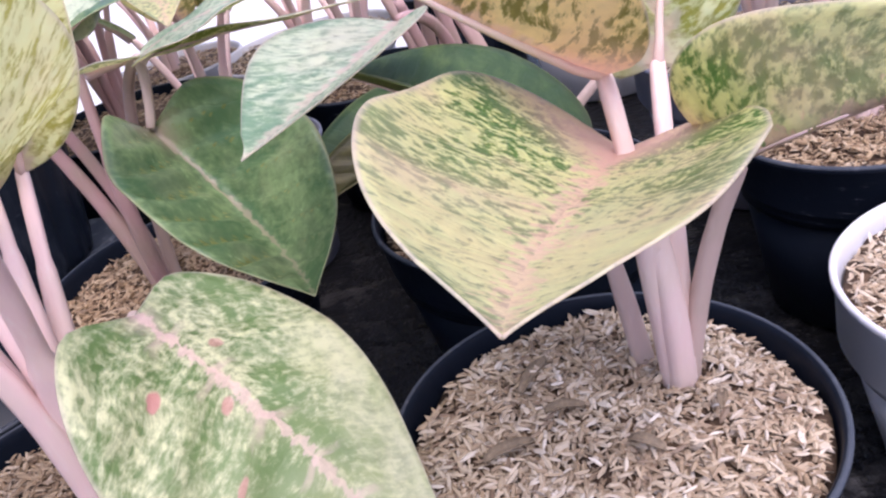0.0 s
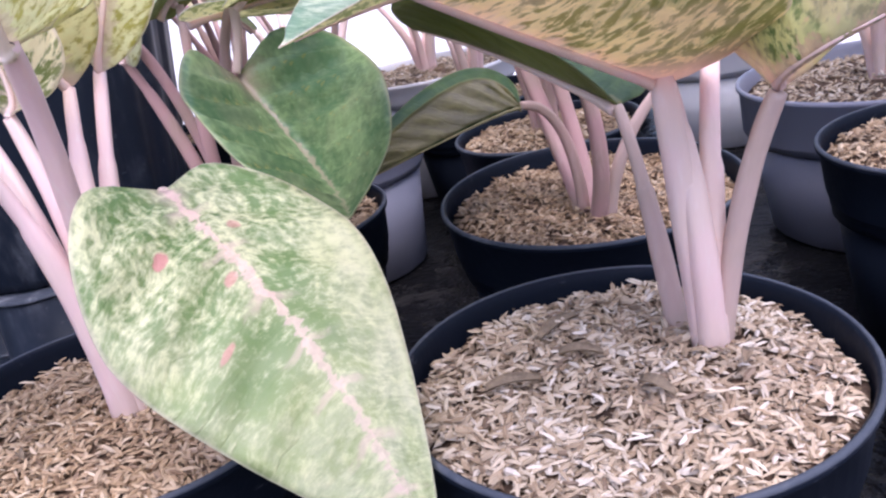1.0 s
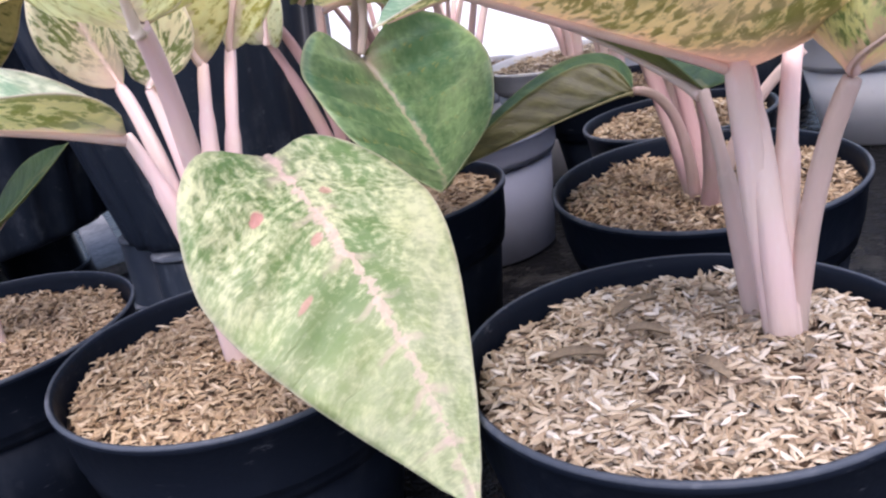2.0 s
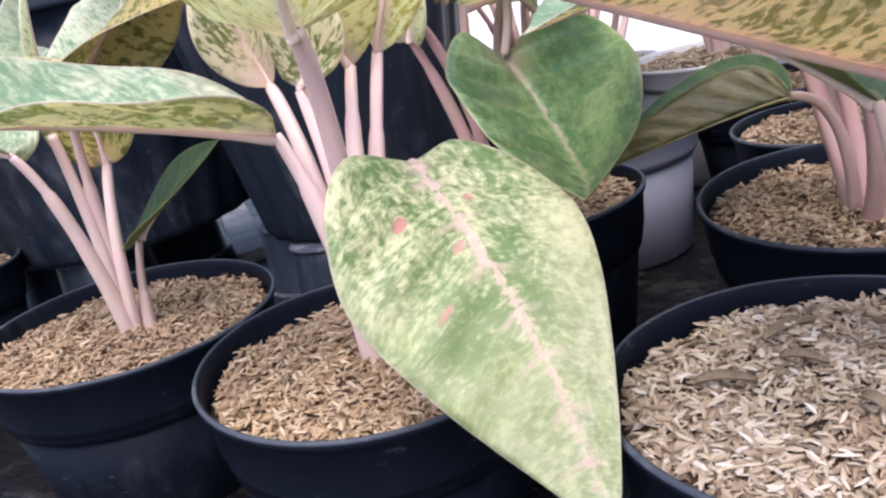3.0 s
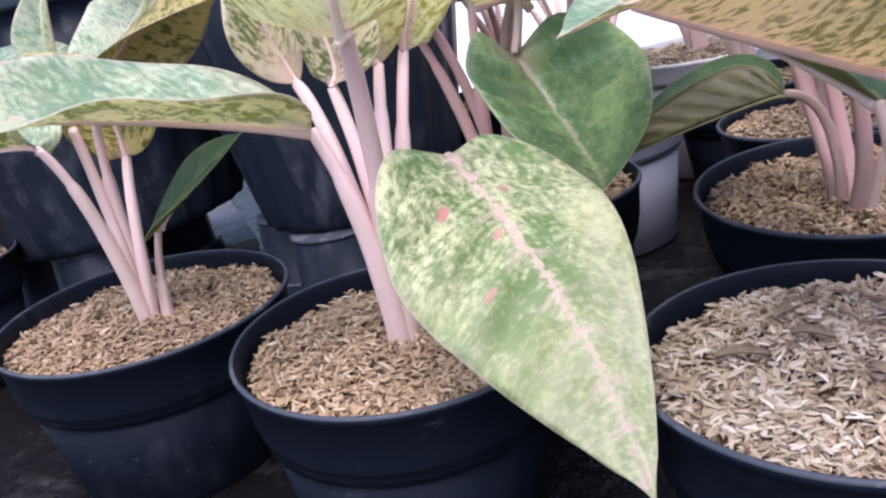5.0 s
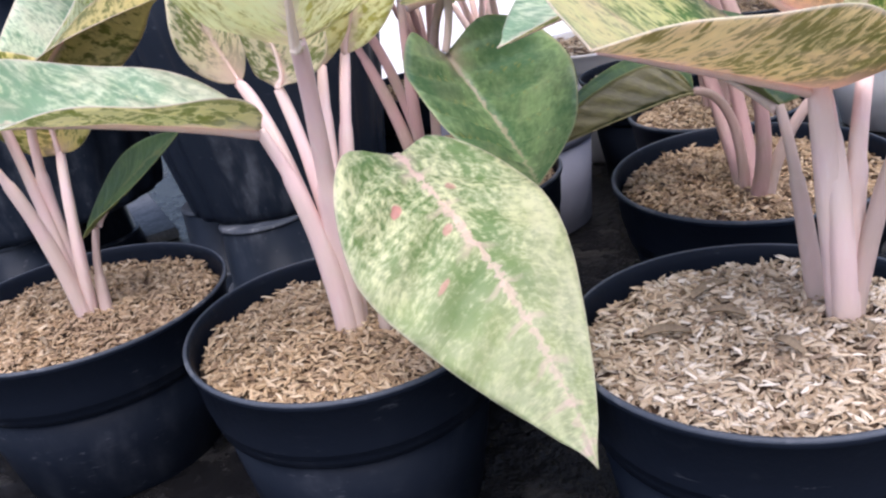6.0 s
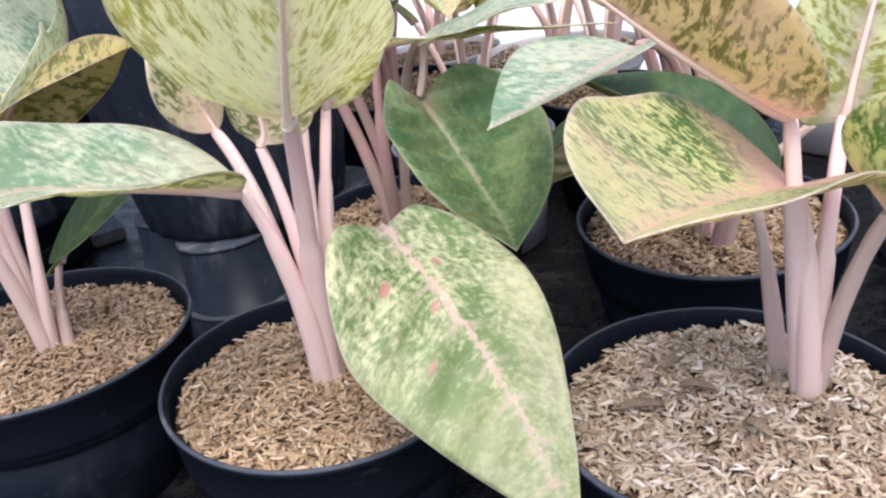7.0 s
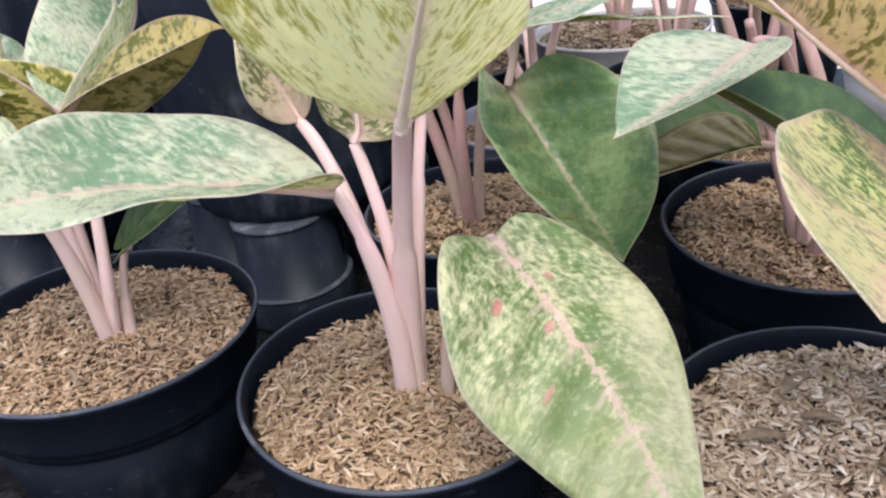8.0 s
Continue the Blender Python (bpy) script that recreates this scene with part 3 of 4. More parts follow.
def loose_husks(heap, r, dome, seed, count, skin, stretch):
    """Husks lying singly on a heap, over the stretch of angles that faces the walk."""
    if not HUSK_MESHES:
        husk_meshes()
    rng = random.Random(seed)
    shades = [me.copy() for me in HUSK_MESHES]
    for me in shades:
        me.materials.append(skin)
    for _ in range(count):
        a, d = rng.uniform(*stretch), math.sqrt(rng.uniform(0.02, 0.9)) * r
        x, y = d * math.cos(a), d * math.sin(a)
        z = dome * (1 - (d / r) ** 2) + 0.0025 * math.sin(x * 71 + seed) * math.cos(y * 63 + seed) + 0.0015 * math.sin(x * 160 + y * 140)
        ob = new("husk", rng.choice(shades))
        ob.parent = heap
        ob.matrix_basis = pose(x, y, z + rng.uniform(0.0032, 0.0052), rng.gauss(0, 18), rng.gauss(0, 13), rng.uniform(0, 360))


def plant(x, y, z, label, group="aglaonema plants"):
    ob = tagged(new("aglaonema_plant"), label, "potted plant", group)
    return ob


# ---- the ground ----
def slab(name, x0, x1, y0, y1, z0, z1, mat, label):
    v = [(x0, y0, z0), (x1, y0, z0), (x1, y1, z0), (x0, y1, z0), (x0, y0, z1), (x1, y0, z1), (x1, y1, z1), (x0, y1, z1)]
    f = [(3, 2, 1, 0), (4, 5, 6, 7), (0, 1, 5, 4), (1, 2, 6, 5), (2, 3, 7, 6), (3, 0, 4, 7)]
    return tagged(mesh_object(name, v, f, [mat], smooth=False), label, "ground", "", "structure")


slab("ground", -300, 300, -300, 300, -0.3, -0.006, CONCRETE, "pale sunlit concrete yard round the nursery bed")
slab("ground_sheet", -2.6, 1.6, -1.6, 1.55, -0.006, 0.0, SHEET, "dusty wrinkled black plastic ground sheet")

# ---- pots and mulch ----
T1, T3, T4, T2 = (2.6, 0.1), (4.6, -0.2), (3.2, 0.3), (2.1, -1.8)
BLACK = "black plastic nursery pot with dusty scuffs, filled with rice husks"
pot(0.0488, 0.3775, 0.1014, 0.1494, BLACK_POT, BLACK, T1)
heap_dry = mulch(0.0488, 0.3775, 0.0972, 0.1375, 5600, 1, T1)
pot(-0.2151, 0.3917, 0.1051, 0.1461, BLACK_POT, BLACK, T3)
heap_tan = mulch(-0.2151, 0.3917, 0.101, 0.130, 5200, 2, T3, skin=HUSK_TAN)
pot(-0.486, 0.4204, 0.1185, 0.144, BLACK_POT, BLACK, T4)
mulch(-0.486, 0.4204, 0.114, 0.1285, 5400, 3, T4, dome=0.004, skin=HUSK_DAMP)
pot(0.0254, 0.6478, 0.1091, 0.1439, BLACK_POT, BLACK, T2)
mulch(0.0254, 0.6478, 0.105, 0.131, 5000, 4, T2, dome=0.002, size=0.9, skin=HUSK_DAMP)
pot(-0.02, 0.845, 0.088, 0.146, BLACK_POT, BLACK)
mulch(-0.02, 0.845, 0.0845, 0.136, 2200, 5, skin=HUSK_TAN)
pot(-0.245, 0.652, 0.107, 0.148, BLACK_POT, BLACK)
mulch(-0.245, 0.652, 0.103, 0.134, 3200, 6, skin=HUSK_DAMP)
pot(0.275, 0.638, 0.092, 0.15, BLACK_POT, BLACK)
mulch(0.275, 0.638, 0.088, 0.14, 2600, 7, skin=HUSK_TAN)
pot(-0.95, 0.49, 0.105, 0.148, BLACK_POT, BLACK)
mulch(-0.95, 0.49, 0.101, 0.136, 2600, 8, skin=HUSK_TAN)
pot(0.283, 0.45, 0.096, 0.13, WHITE_POT, "white plastic pot with a rounded rim, filled with rice husks")
mulch(0.283, 0.45, 0.092, 0.118, 2600, 9)
pot(-0.262, 0.905, 0.098, 0.14, GREY_POT, "pale lavender-grey plastic pot with a collared rim", foot=0.78, collar=0.03)
mulch(-0.262, 0.905, 0.094, 0.122, 1200, 10, skin=HUSK_DAMP)
pot(0.285, 0.875, 0.125, 0.145, GREY_POT, "wide pale grey plastic pot with a white rim", foot=0.82, collar=0.05)
mulch(0.285, 0.875, 0.121, 0.13, 2000, 11)
pot(-0.215, 1.225, 0.125, 0.165, WHITE_POT, "wide white plastic pot with a thin rim, filled with rice husks", foot=0.8, collar=0.03)
mulch(-0.215, 1.225, 0.121, 0.155, 1600, 12)


def grow_pot(x, y, z, rb, rt, h, label):
    """A large ribbed grow pot with a heavy rolled rim."""
    ob = tagged(new("grow_pot"), label, "plant pot", "large grow pots")
    ob.matrix_world = pose(x, y, z)
    lathe("pot_body", [(rb - 0.012, 0.0), (rb - 0.003, 0.003), (rb, 0.012), (rb + 0.003, 0.03), (rb + (rt - rb) * 0.5, h * 0.5), (rt - 0.01, h - 0.04), (rt - 0.014, h - 0.04), (rb - 0.006, 0.02), (0.01, 0.02)],
          BLACK_BIG, ob, 192, "", 22, 0.01)
    lathe("pot_rim", [(rt - 0.013, h - 0.045), (rt + 0.001, h - 0.044), (rt + 0.003, h - 0.04), (rt + 0.004, h - 0.006), (rt + 0.002, h), (rt - 0.004, h), (rt - 0.008, h - 0.006), (rt - 0.012, h - 0.04)], RIM_GREY, ob, 96, "rolled rim, greyed to look sky-lit")
    lathe("soil", [(rt - 0.016, h - 0.06), (rt - 0.016, h - 0.045), (0.01, h - 0.035)], SOIL, ob, 48)
    return ob


def stand_pot(x, y, r, h):
    """A small pot turned upside down as a stand."""
    ob = tagged(new("upturned_pot"), "small upturned black pot with a worn pale edge", "plant pot", "upturned pots")
    ob.matrix_world = pose(x, y, 0, 0, 0, x * 900)
    lathe("pot_body", [(r + 0.013, 0.0), (r + 0.014, 0.004), (r + 0.0115, 0.033), (r + 0.010, 0.0355), (r + 0.005, 0.0365), (r, h - 0.004), (r - 0.002, h - 0.001), (r - 0.005, h), (0.012, h - 0.002)], BLACK_BIG, ob, 64, squash=0.01)
    ring = [(r - 0.0035, h - 0.0012), (r + 0.0012, h - 0.0035), (r + 0.0015, h - 0.0015), (r - 0.001, h + 0.0012), (r - 0.0036, h + 0.0012)]
    lathe("worn_edge", ring, SCUFF, ob, 64, "pale scuffed edge", squash=0.01)
    ring = [(r + 0.0095, 0.0345), (r + 0.0118, 0.0325), (r + 0.0125, 0.0345), (r + 0.0105, 0.0365), (r + 0.009, 0.0362)]
    lathe("collar_edge", ring, LIP, ob, 64, "faintly rubbed collar edge", squash=0.01)
    return ob


SCUFF = plastic("plastic_scuffed", (0.05, 0.06, 0.08), (0.5, 0.52, 0.56), 1.0, 0.5, 20.0)
for sx, sy, sr in ((-0.49, 0.693, 0.053), (-0.597, 0.757, 0.052), (-0.43, 0.835, 0.052), (-0.868, 0.665, 0.058), (-0.975, 0.665, 0.055), (-0.93, 0.84, 0.055)):
    stand_pot(sx, sy, sr, 0.112)
grow_pot(-0.505, 0.772, 0.1125, 0.118, 0.185, 0.42, "large black ribbed grow pot standing on small upturned pots")
grow_pot(-0.912, 0.757, 0.1125, 0.17, 0.242, 0.335, "large black ribbed grow pot with a heavy rolled rim")
grow_pot(-0.76, 1.12, 0.0, 0.16, 0.23, 0.5, "large black ribbed grow pot in the back row")
for bx, by, br, bh, bm, bl in ((-0.12, 1.04, 0.088, 0.15, BLACK_POT, BLACK), (0.18, 1.24, 0.11, 0.15, WHITE_POT, "white plastic pot of the back row"), (0.47, 1.06, 0.11, 0.15, GREY_POT, "pale grey plastic pot of the back row"),
                           (0.5, 0.78, 0.1, 0.15, BLACK_POT, BLACK), (-0.46, 1.36, 0.11, 0.15, WHITE_POT, "white plastic pot of the back row"), (0.0, 1.46, 0.11, 0.15, BLACK_POT, BLACK), (-0.44, 1.09, 0.12, 0.16, BLACK_POT, BLACK)):
    pot(bx, by, br, bh, bm, bl)
    mulch(bx, by, br - 0.004, bh - 0.012, 1100, int(bx * 100) + 300, skin=HUSK_TAN)

# ---- plant in the front pot with the large hanging leaf ----
p3 = plant(0, 0, 0, "aglaonema with pale pink stalks and large mottled cream-green hanging leaf")
petiole(p3, (-0.2158, 0.3930, 0.120), (-0.2133, 0.3834, 0.2100), (-0.2347, 0.3842, 0.2778), 0.0072, 0.0042, STALK, 0.75)
petiole(p3, (-0.2130, 0.3970, 0.120), (-0.2360, 0.4061, 0.2450), (-0.2838, 0.4413, 0.2988), 0.0060, 0.0040, STALK)
petiole(p3, (-0.2142, 0.3945, 0.120), (-0.2090, 0.3930, 0.2200), (-0.2292, 0.4075, 0.2975), 0.0060, 0.0036, STALK)
petiole(p3, (-0.2135, 0.3942, 0.120), (-0.1955, 0.3840, 0.2500), (-0.1660, 0.3449, 0.3326), 0.0082, 0.0056, STALK, 0.45)
petiole(p3, (-0.2128, 0.3965, 0.120), (-0.2095, 0.4090, 0.2251), (-0.2130, 0.4373, 0.3030), 0.0062, 0.0040, STALK, 0.8)
petiole(p3, (-0.2116, 0.3970, 0.120), (-0.2075, 0.4200, 0.2151), (-0.2020, 0.4515, 0.3074), 0.0060, 0.0042, STALK, 0.75)
petiole(p3, (-0.1880, 0.3930, 0.120), (-0.1750, 0.3950, 0.200), (-0.1372, 0.3705, 0.2575), 0.0048, 0.0036, STALK_PALE)
leaf(p3, (-0.1368, 0.3702, 0.2583), (-0.0647, 0.3235, 0.1936), (-0.0205, 0.2808, 0.1231), (-0.1129, 0.4134, 0.2853), (-0.1787, 0.3207, 0.2665), TOP_FRONT, TOP_FRONT, neck=0.0006, cup=0.03, lobe=0.2, widest=0.34, point=1.5, wave=0.04, twist=1.19, quilt=0.05)
leaf(p3, (-0.2345, 0.3841, 0.2780), (-0.3136, 0.2811, 0.3195), (-0.3316, 0.1963, 0.3317), (-0.2271, 0.2749, 0.3236), (-0.3002, 0.3700, 0.3328), TOP_BLUE, UNDER_OLIVE, cup=0.03, lobe=0.0, widest=0.34, point=1.5, wave=0.06, twist=-0.54, quilt=0.03)
leaf(p3, (-0.1671, 0.3460, 0.3303), (-0.1526, 0.3282, 0.3560), (-0.1027, 0.2706, 0.4398), (-0.0744, 0.3280, 0.4306), (-0.2682, 0.3607, 0.4041), TOP_THIN, UNDER, cup=0.04, lobe=0.12, widest=0.42, point=2.5, twist=-0.51, rib=0.0036, neck=0.0016, ribmat=STALK_CREAM, inline=True)
leaf(p3, (-0.2290, 0.4070, 0.2975), (-0.2280, 0.4125, 0.3262), (-0.2503, 0.4036, 0.4044), (-0.1848, 0.4002, 0.3488), (-0.2619, 0.4250, 0.3381), TOP_THIN, UNDER_MOTTLE, cup=0.06, lobe=0.0, widest=0.42, twist=0.2, taper=1.6, inline=True)
leaf(p3, (-0.2836, 0.4434, 0.2985), (-0.3105, 0.4482, 0.3537), (-0.3250, 0.4334, 0.4261), (-0.2660, 0.4410, 0.3525), (-0.2946, 0.3961, 0.3608), TOP_THIN, UNDER_MOTTLE, cup=0.03, taper=1.2, lobe=0.05, widest=0.38, point=1.73, twist=0.78, rib=0.0004, neck=0.0028, inline=True)
leaf(p3, (-0.2140, 0.4375, 0.3025), (-0.2083, 0.4290, 0.3517), (-0.1879, 0.4343, 0.4081), (-0.1807, 0.4387, 0.3545), (-0.2384, 0.4464, 0.3512), TOP_THIN, UNDER, cup=0.06, lobe=0.0, widest=0.42, taper=1.6, inline=True)
leaf(p3, (-0.2020, 0.4512, 0.3068), (-0.180, 0.462, 0.362), (-0.150, 0.470, 0.425), (-0.148, 0.448, 0.352), (-0.212, 0.470, 0.356), TOP_THIN, UNDER, cup=0.06, lobe=0.0, widest=0.42, taper=1.6, inline=True)

# ---- plant in the other front pot ----
p1 = plant(0, 0, 0, "aglaonema with thick pink stalks and a folded mottled leaf")
petiole(p1, (0.0757, 0.4178, 0.120), (0.0679, 0.4301, 0.1986), (0.0590, 0.4460, 0.2462), 0.0052, 0.0032, STALK_PALE, 0.6)
petiole(p1, (0.0876, 0.4026, 0.120), (0.0870, 0.3930, 0.2026), (0.0815, 0.4200, 0.2595), 0.0058, 0.0046, STALK, 0.8)
petiole(p1, (0.0872, 0.4042, 0.120), (0.0810, 0.3965, 0.2330), (0.0780, 0.4218, 0.2942), 0.0062, 0.0046, STALK, 0.7)
petiole(p1, (0.0888, 0.4050, 0.120), (0.0937, 0.4030, 0.2107), (0.1046, 0.4420, 0.2872), 0.0062, 0.0046, STALK, 0.6)
petiole(p1, (0.0892, 0.4035, 0.120), (0.1030, 0.3945, 0.2000), (0.1212, 0.3866, 0.2553), 0.0056, 0.0040, STALK_PALE)
leaf(p1, (0.0813, 0.4221, 0.2581), (0.0413, 0.2674, 0.3113), (0.0270, 0.1856, 0.3362), (0.1051, 0.2802, 0.3188), (-0.0080, 0.2695, 0.3612), TOP_MOTTLE, UNDER_ORANGE, cup=0.05, lobe=0.14, widest=0.22, point=2.38, wave=0.03)
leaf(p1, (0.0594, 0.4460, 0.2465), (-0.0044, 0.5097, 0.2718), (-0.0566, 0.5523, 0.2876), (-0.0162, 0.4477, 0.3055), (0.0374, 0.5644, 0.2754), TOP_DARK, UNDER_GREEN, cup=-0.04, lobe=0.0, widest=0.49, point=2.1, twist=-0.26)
leaf(p1, (0.0780, 0.4220, 0.2944), (0.0222, 0.3624, 0.3525), (-0.0215, 0.3183, 0.4042), (0.0591, 0.3436, 0.3824), (0.0077, 0.4151, 0.3730), TOP_MOTTLE, UNDER_ORANGE, cup=0.04, lobe=0.0, widest=0.39, point=2.2, twist=1.32, inline=True)
leaf(p1, (0.1046, 0.4420, 0.2860), (0.116, 0.452, 0.340), (0.134, 0.462, 0.405), (0.152, 0.452, 0.331), (0.074, 0.442, 0.329), TOP_BLUE, UNDER, cup=0.06, lobe=0.3, inline=True)
leaf(p1, (0.1212, 0.3863, 0.2555), (0.1426, 0.3548, 0.2791), (0.2171, 0.3121, 0.3140), (0.1124, 0.3732, 0.3198), (0.1806, 0.3851, 0.2879), TOP_MOTTLE, UNDER_OLIVE, cup=0.04, lobe=0.27, widest=0.4, twist=-0.21)

# ---- plant with the broad green leaf, behind ----
p6 = plant(0, 0, 0, "aglaonema with dull rose stalks and a broad plain green leaf")
petiole(p6, (-0.2530, 0.6352, 0.120), (-0.2780, 0.6420, 0.2200), (-0.3000, 0.6320, 0.2970), 0.0062, 0.0040, STALK_ROSE, 0.8)
petiole(p6, (-0.2478, 0.6382, 0.120), (-0.2650, 0.6420, 0.2300), (-0.2812, 0.6250, 0.3060), 0.0058, 0.0040, STALK_ROSE)
petiole(p6, (-0.2500, 0.6336, 0.120), (-0.2420, 0.6104, 0.2128), (-0.2358, 0.6201, 0.3277), 0.0058, 0.0040, STALK_ROSE, 0.7)
petiole(p6, (-0.2440, 0.6317, 0.120), (-0.2220, 0.6250, 0.2600), (-0.1760, 0.5760, 0.3220), 0.0050, 0.0034, STALK_PALE)
petiole(p6, (-0.1762, 0.5764, 0.3220), (-0.1790, 0.5760, 0.3020), (-0.1848, 0.5718, 0.2795), 0.0034, 0.0030, STALK_PALE)
leaf(p6, (-0.176, 0.576, 0.322), (-0.118, 0.585, 0.338), (-0.045, 0.600, 0.340), (-0.130, 0.632, 0.338), (-0.100, 0.540, 0.342), TOP_BLUE, UNDER_OLIVE, cup=0.04, wave=0.05)
leaf(p6, (-0.225, 0.605, 0.316), (-0.130, 0.590, 0.322), (-0.030, 0.572, 0.322), (-0.130, 0.640, 0.311), (-0.120, 0.550, 0.331), TOP_BLUE, UNDER_OLIVE, cup=0.03, lobe=0.1, wave=0.05)
leaf(p6, (-0.1870, 0.5759, 0.2766), (-0.1271, 0.5282, 0.2135), (-0.0800, 0.4327, 0.2137), (-0.0306, 0.4907, 0.2302), (-0.2180, 0.5203, 0.3283), TOP_GREEN, UNDER_GREEN, cup=0.03, lobe=0.16, widest=0.34, point=2.6, wave=0.03, twist=0.37, quilt=0.05)
leaf(p6, (-0.300, 0.632, 0.296), (-0.290, 0.630, 0.335), (-0.282, 0.638, 0.392), (-0.263, 0.613, 0.335), (-0.320, 0.618, 0.335), TOP_BLUE, UNDER, cup=0.05)
leaf(p6, (-0.262, 0.630, 0.322), (-0.210, 0.640, 0.350), (-0.130, 0.640, 0.345), (-0.190, 0.680, 0.355), (-0.205, 0.600, 0.350), TOP_GREEN, UNDER_GREEN, cup=-0.05)
leaf(p6, (-0.250, 0.640, 0.330), (-0.285, 0.690, 0.365), (-0.330, 0.740, 0.370), (-0.325, 0.670, 0.370), (-0.250, 0.720, 0.370), TOP_BLUE, UNDER_OLIVE, cup=-0.05)

# ---- plant at the far front pot ----
p4 = plant(0, 0, 0, "aglaonema with pink stalks, mottled leaves and a small sucker shoot")
petiole(p4, (-0.4805, 0.4157, 0.122), (-0.4700, 0.3930, 0.2280), (-0.4737, 0.3712, 0.2903), 0.0058, 0.0038, STALK, 0.7)
petiole(p4, (-0.4808, 0.4166, 0.122), (-0.4943, 0.4244, 0.2219), (-0.4924, 0.4178, 0.2951), 0.0058, 0.0040, STALK)
petiole(p4, (-0.4795, 0.4184, 0.122), (-0.4900, 0.4306, 0.2358), (-0.4506, 0.4110, 0.3090), 0.0058, 0.0040, STALK, 0.6)
petiole(p4, (-0.4795, 0.4188, 0.122), (-0.4580, 0.4165, 0.2120), (-0.4688, 0.4383, 0.2642), 0.0056, 0.0038, STALK)
petiole(p4, (-0.4639, 0.4216, 0.122), (-0.4610, 0.4261, 0.1674), (-0.4489, 0.4284, 0.2041), 0.0048, 0.0032, STALK_PALE, 0.45)
leaf(p4, (-0.4735, 0.3715, 0.2900), (-0.5024, 0.3515, 0.2976), (-0.5915, 0.2706, 0.3031), (-0.4562, 0.3262, 0.3427), (-0.5472, 0.3817, 0.3245), TOP_BLUE, UNDER_OLIVE, cup=0.06, lobe=0.2, widest=0.3, twist=0.82, inline=True)
leaf(p4, (-0.4690, 0.4385, 0.2640), (-0.4766, 0.4369, 0.3110), (-0.5027, 0.4081, 0.3569), (-0.4180, 0.4400, 0.3040), (-0.5330, 0.4330, 0.3040), TOP_MOTTLE, UNDER_OLIVE, cup=0.06, lobe=0.05, widest=0.36, twist=0.3, inline=True)
leaf(p4, (-0.4467, 0.4101, 0.3182), (-0.4553, 0.5159, 0.3571), (-0.3827, 0.4281, 0.4510), (-0.5033, 0.4558, 0.3643), (-0.4252, 0.4598, 0.3752), TOP_BLUE, UNDER, cup=0.05, lobe=0.0, widest=0.37, point=2.03, twist=-0.21)
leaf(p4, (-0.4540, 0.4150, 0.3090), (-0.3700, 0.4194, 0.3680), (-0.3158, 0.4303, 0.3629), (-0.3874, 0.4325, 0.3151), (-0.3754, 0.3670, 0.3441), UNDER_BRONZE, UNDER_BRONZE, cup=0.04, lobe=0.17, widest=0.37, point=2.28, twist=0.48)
leaf(p4, (-0.530, 0.450, 0.335), (-0.521, 0.450, 0.372), (-0.506, 0.450, 0.414), (-0.540, 0.428, 0.372), (-0.502, 0.428, 0.370), TOP_BLUE, UNDER, cup=0.1)
leaf(p4, (-0.500, 0.425, 0.330), (-0.560, 0.425, 0.355), (-0.640, 0.410, 0.356), (-0.552, 0.385, 0.342), (-0.565, 0.470, 0.366), TOP_BLUE, UNDER_OLIVE, cup=0.05, lobe=0.1)
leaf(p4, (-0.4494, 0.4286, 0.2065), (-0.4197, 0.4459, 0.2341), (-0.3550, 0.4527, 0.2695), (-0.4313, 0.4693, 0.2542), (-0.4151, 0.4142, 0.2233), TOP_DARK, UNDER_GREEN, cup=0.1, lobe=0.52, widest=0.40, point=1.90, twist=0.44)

# ---- plant in the pot behind the front pot ----
p2 = plant(0, 0, 0, "aglaonema with dull pink stalks and a dark green arching leaf")
petiole(p2, (0.0260, 0.6185, 0.120), (-0.0020, 0.6600, 0.2126), (-0.0217, 0.6493, 0.3008), 0.0064, 0.0042, STALK_ROSE, 0.7)
petiole(p2, (0.0300, 0.6178, 0.120), (0.0190, 0.6500, 0.1965), (0.0026, 0.6354, 0.3064), 0.0066, 0.0044, STALK_ROSE)
petiole(p2, (0.0280, 0.6150, 0.120), (0.0387, 0.5957, 0.2082), (0.0132, 0.5990, 0.3051), 0.0066, 0.0044, STALK_ROSE)
petiole(p2, (0.0375, 0.6162, 0.120), (0.0586, 0.6100, 0.1846), (0.1000, 0.6117, 0.2293), 0.0050, 0.0034, STALK_PALE)
petiole(p2, (0.0220, 0.6200, 0.135), (0.0140, 0.6240, 0.1950), (-0.0088, 0.6124, 0.2184), 0.0046, 0.0030, STALK_ROSE)
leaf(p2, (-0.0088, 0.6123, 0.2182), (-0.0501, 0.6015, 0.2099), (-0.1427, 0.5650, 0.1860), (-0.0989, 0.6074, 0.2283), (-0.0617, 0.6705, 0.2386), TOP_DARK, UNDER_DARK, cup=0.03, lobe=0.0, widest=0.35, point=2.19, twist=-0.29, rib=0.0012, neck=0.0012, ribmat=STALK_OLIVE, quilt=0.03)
petiole(p2, (0.012, 0.606, 0.240), (0.004, 0.590, 0.290), (-0.014, 0.552, 0.310), 0.0044, 0.0032, STALK_ROSE)
leaf(p2, (-0.0147, 0.5488, 0.3098), (-0.0355, 0.4578, 0.3139), (-0.0744, 0.3886, 0.3071), (-0.0146, 0.4038, 0.3279), (-0.0749, 0.5056, 0.3280), TOP_BLUE, UNDER_OLIVE, cup=0.03, lobe=0.19, widest=0.35)


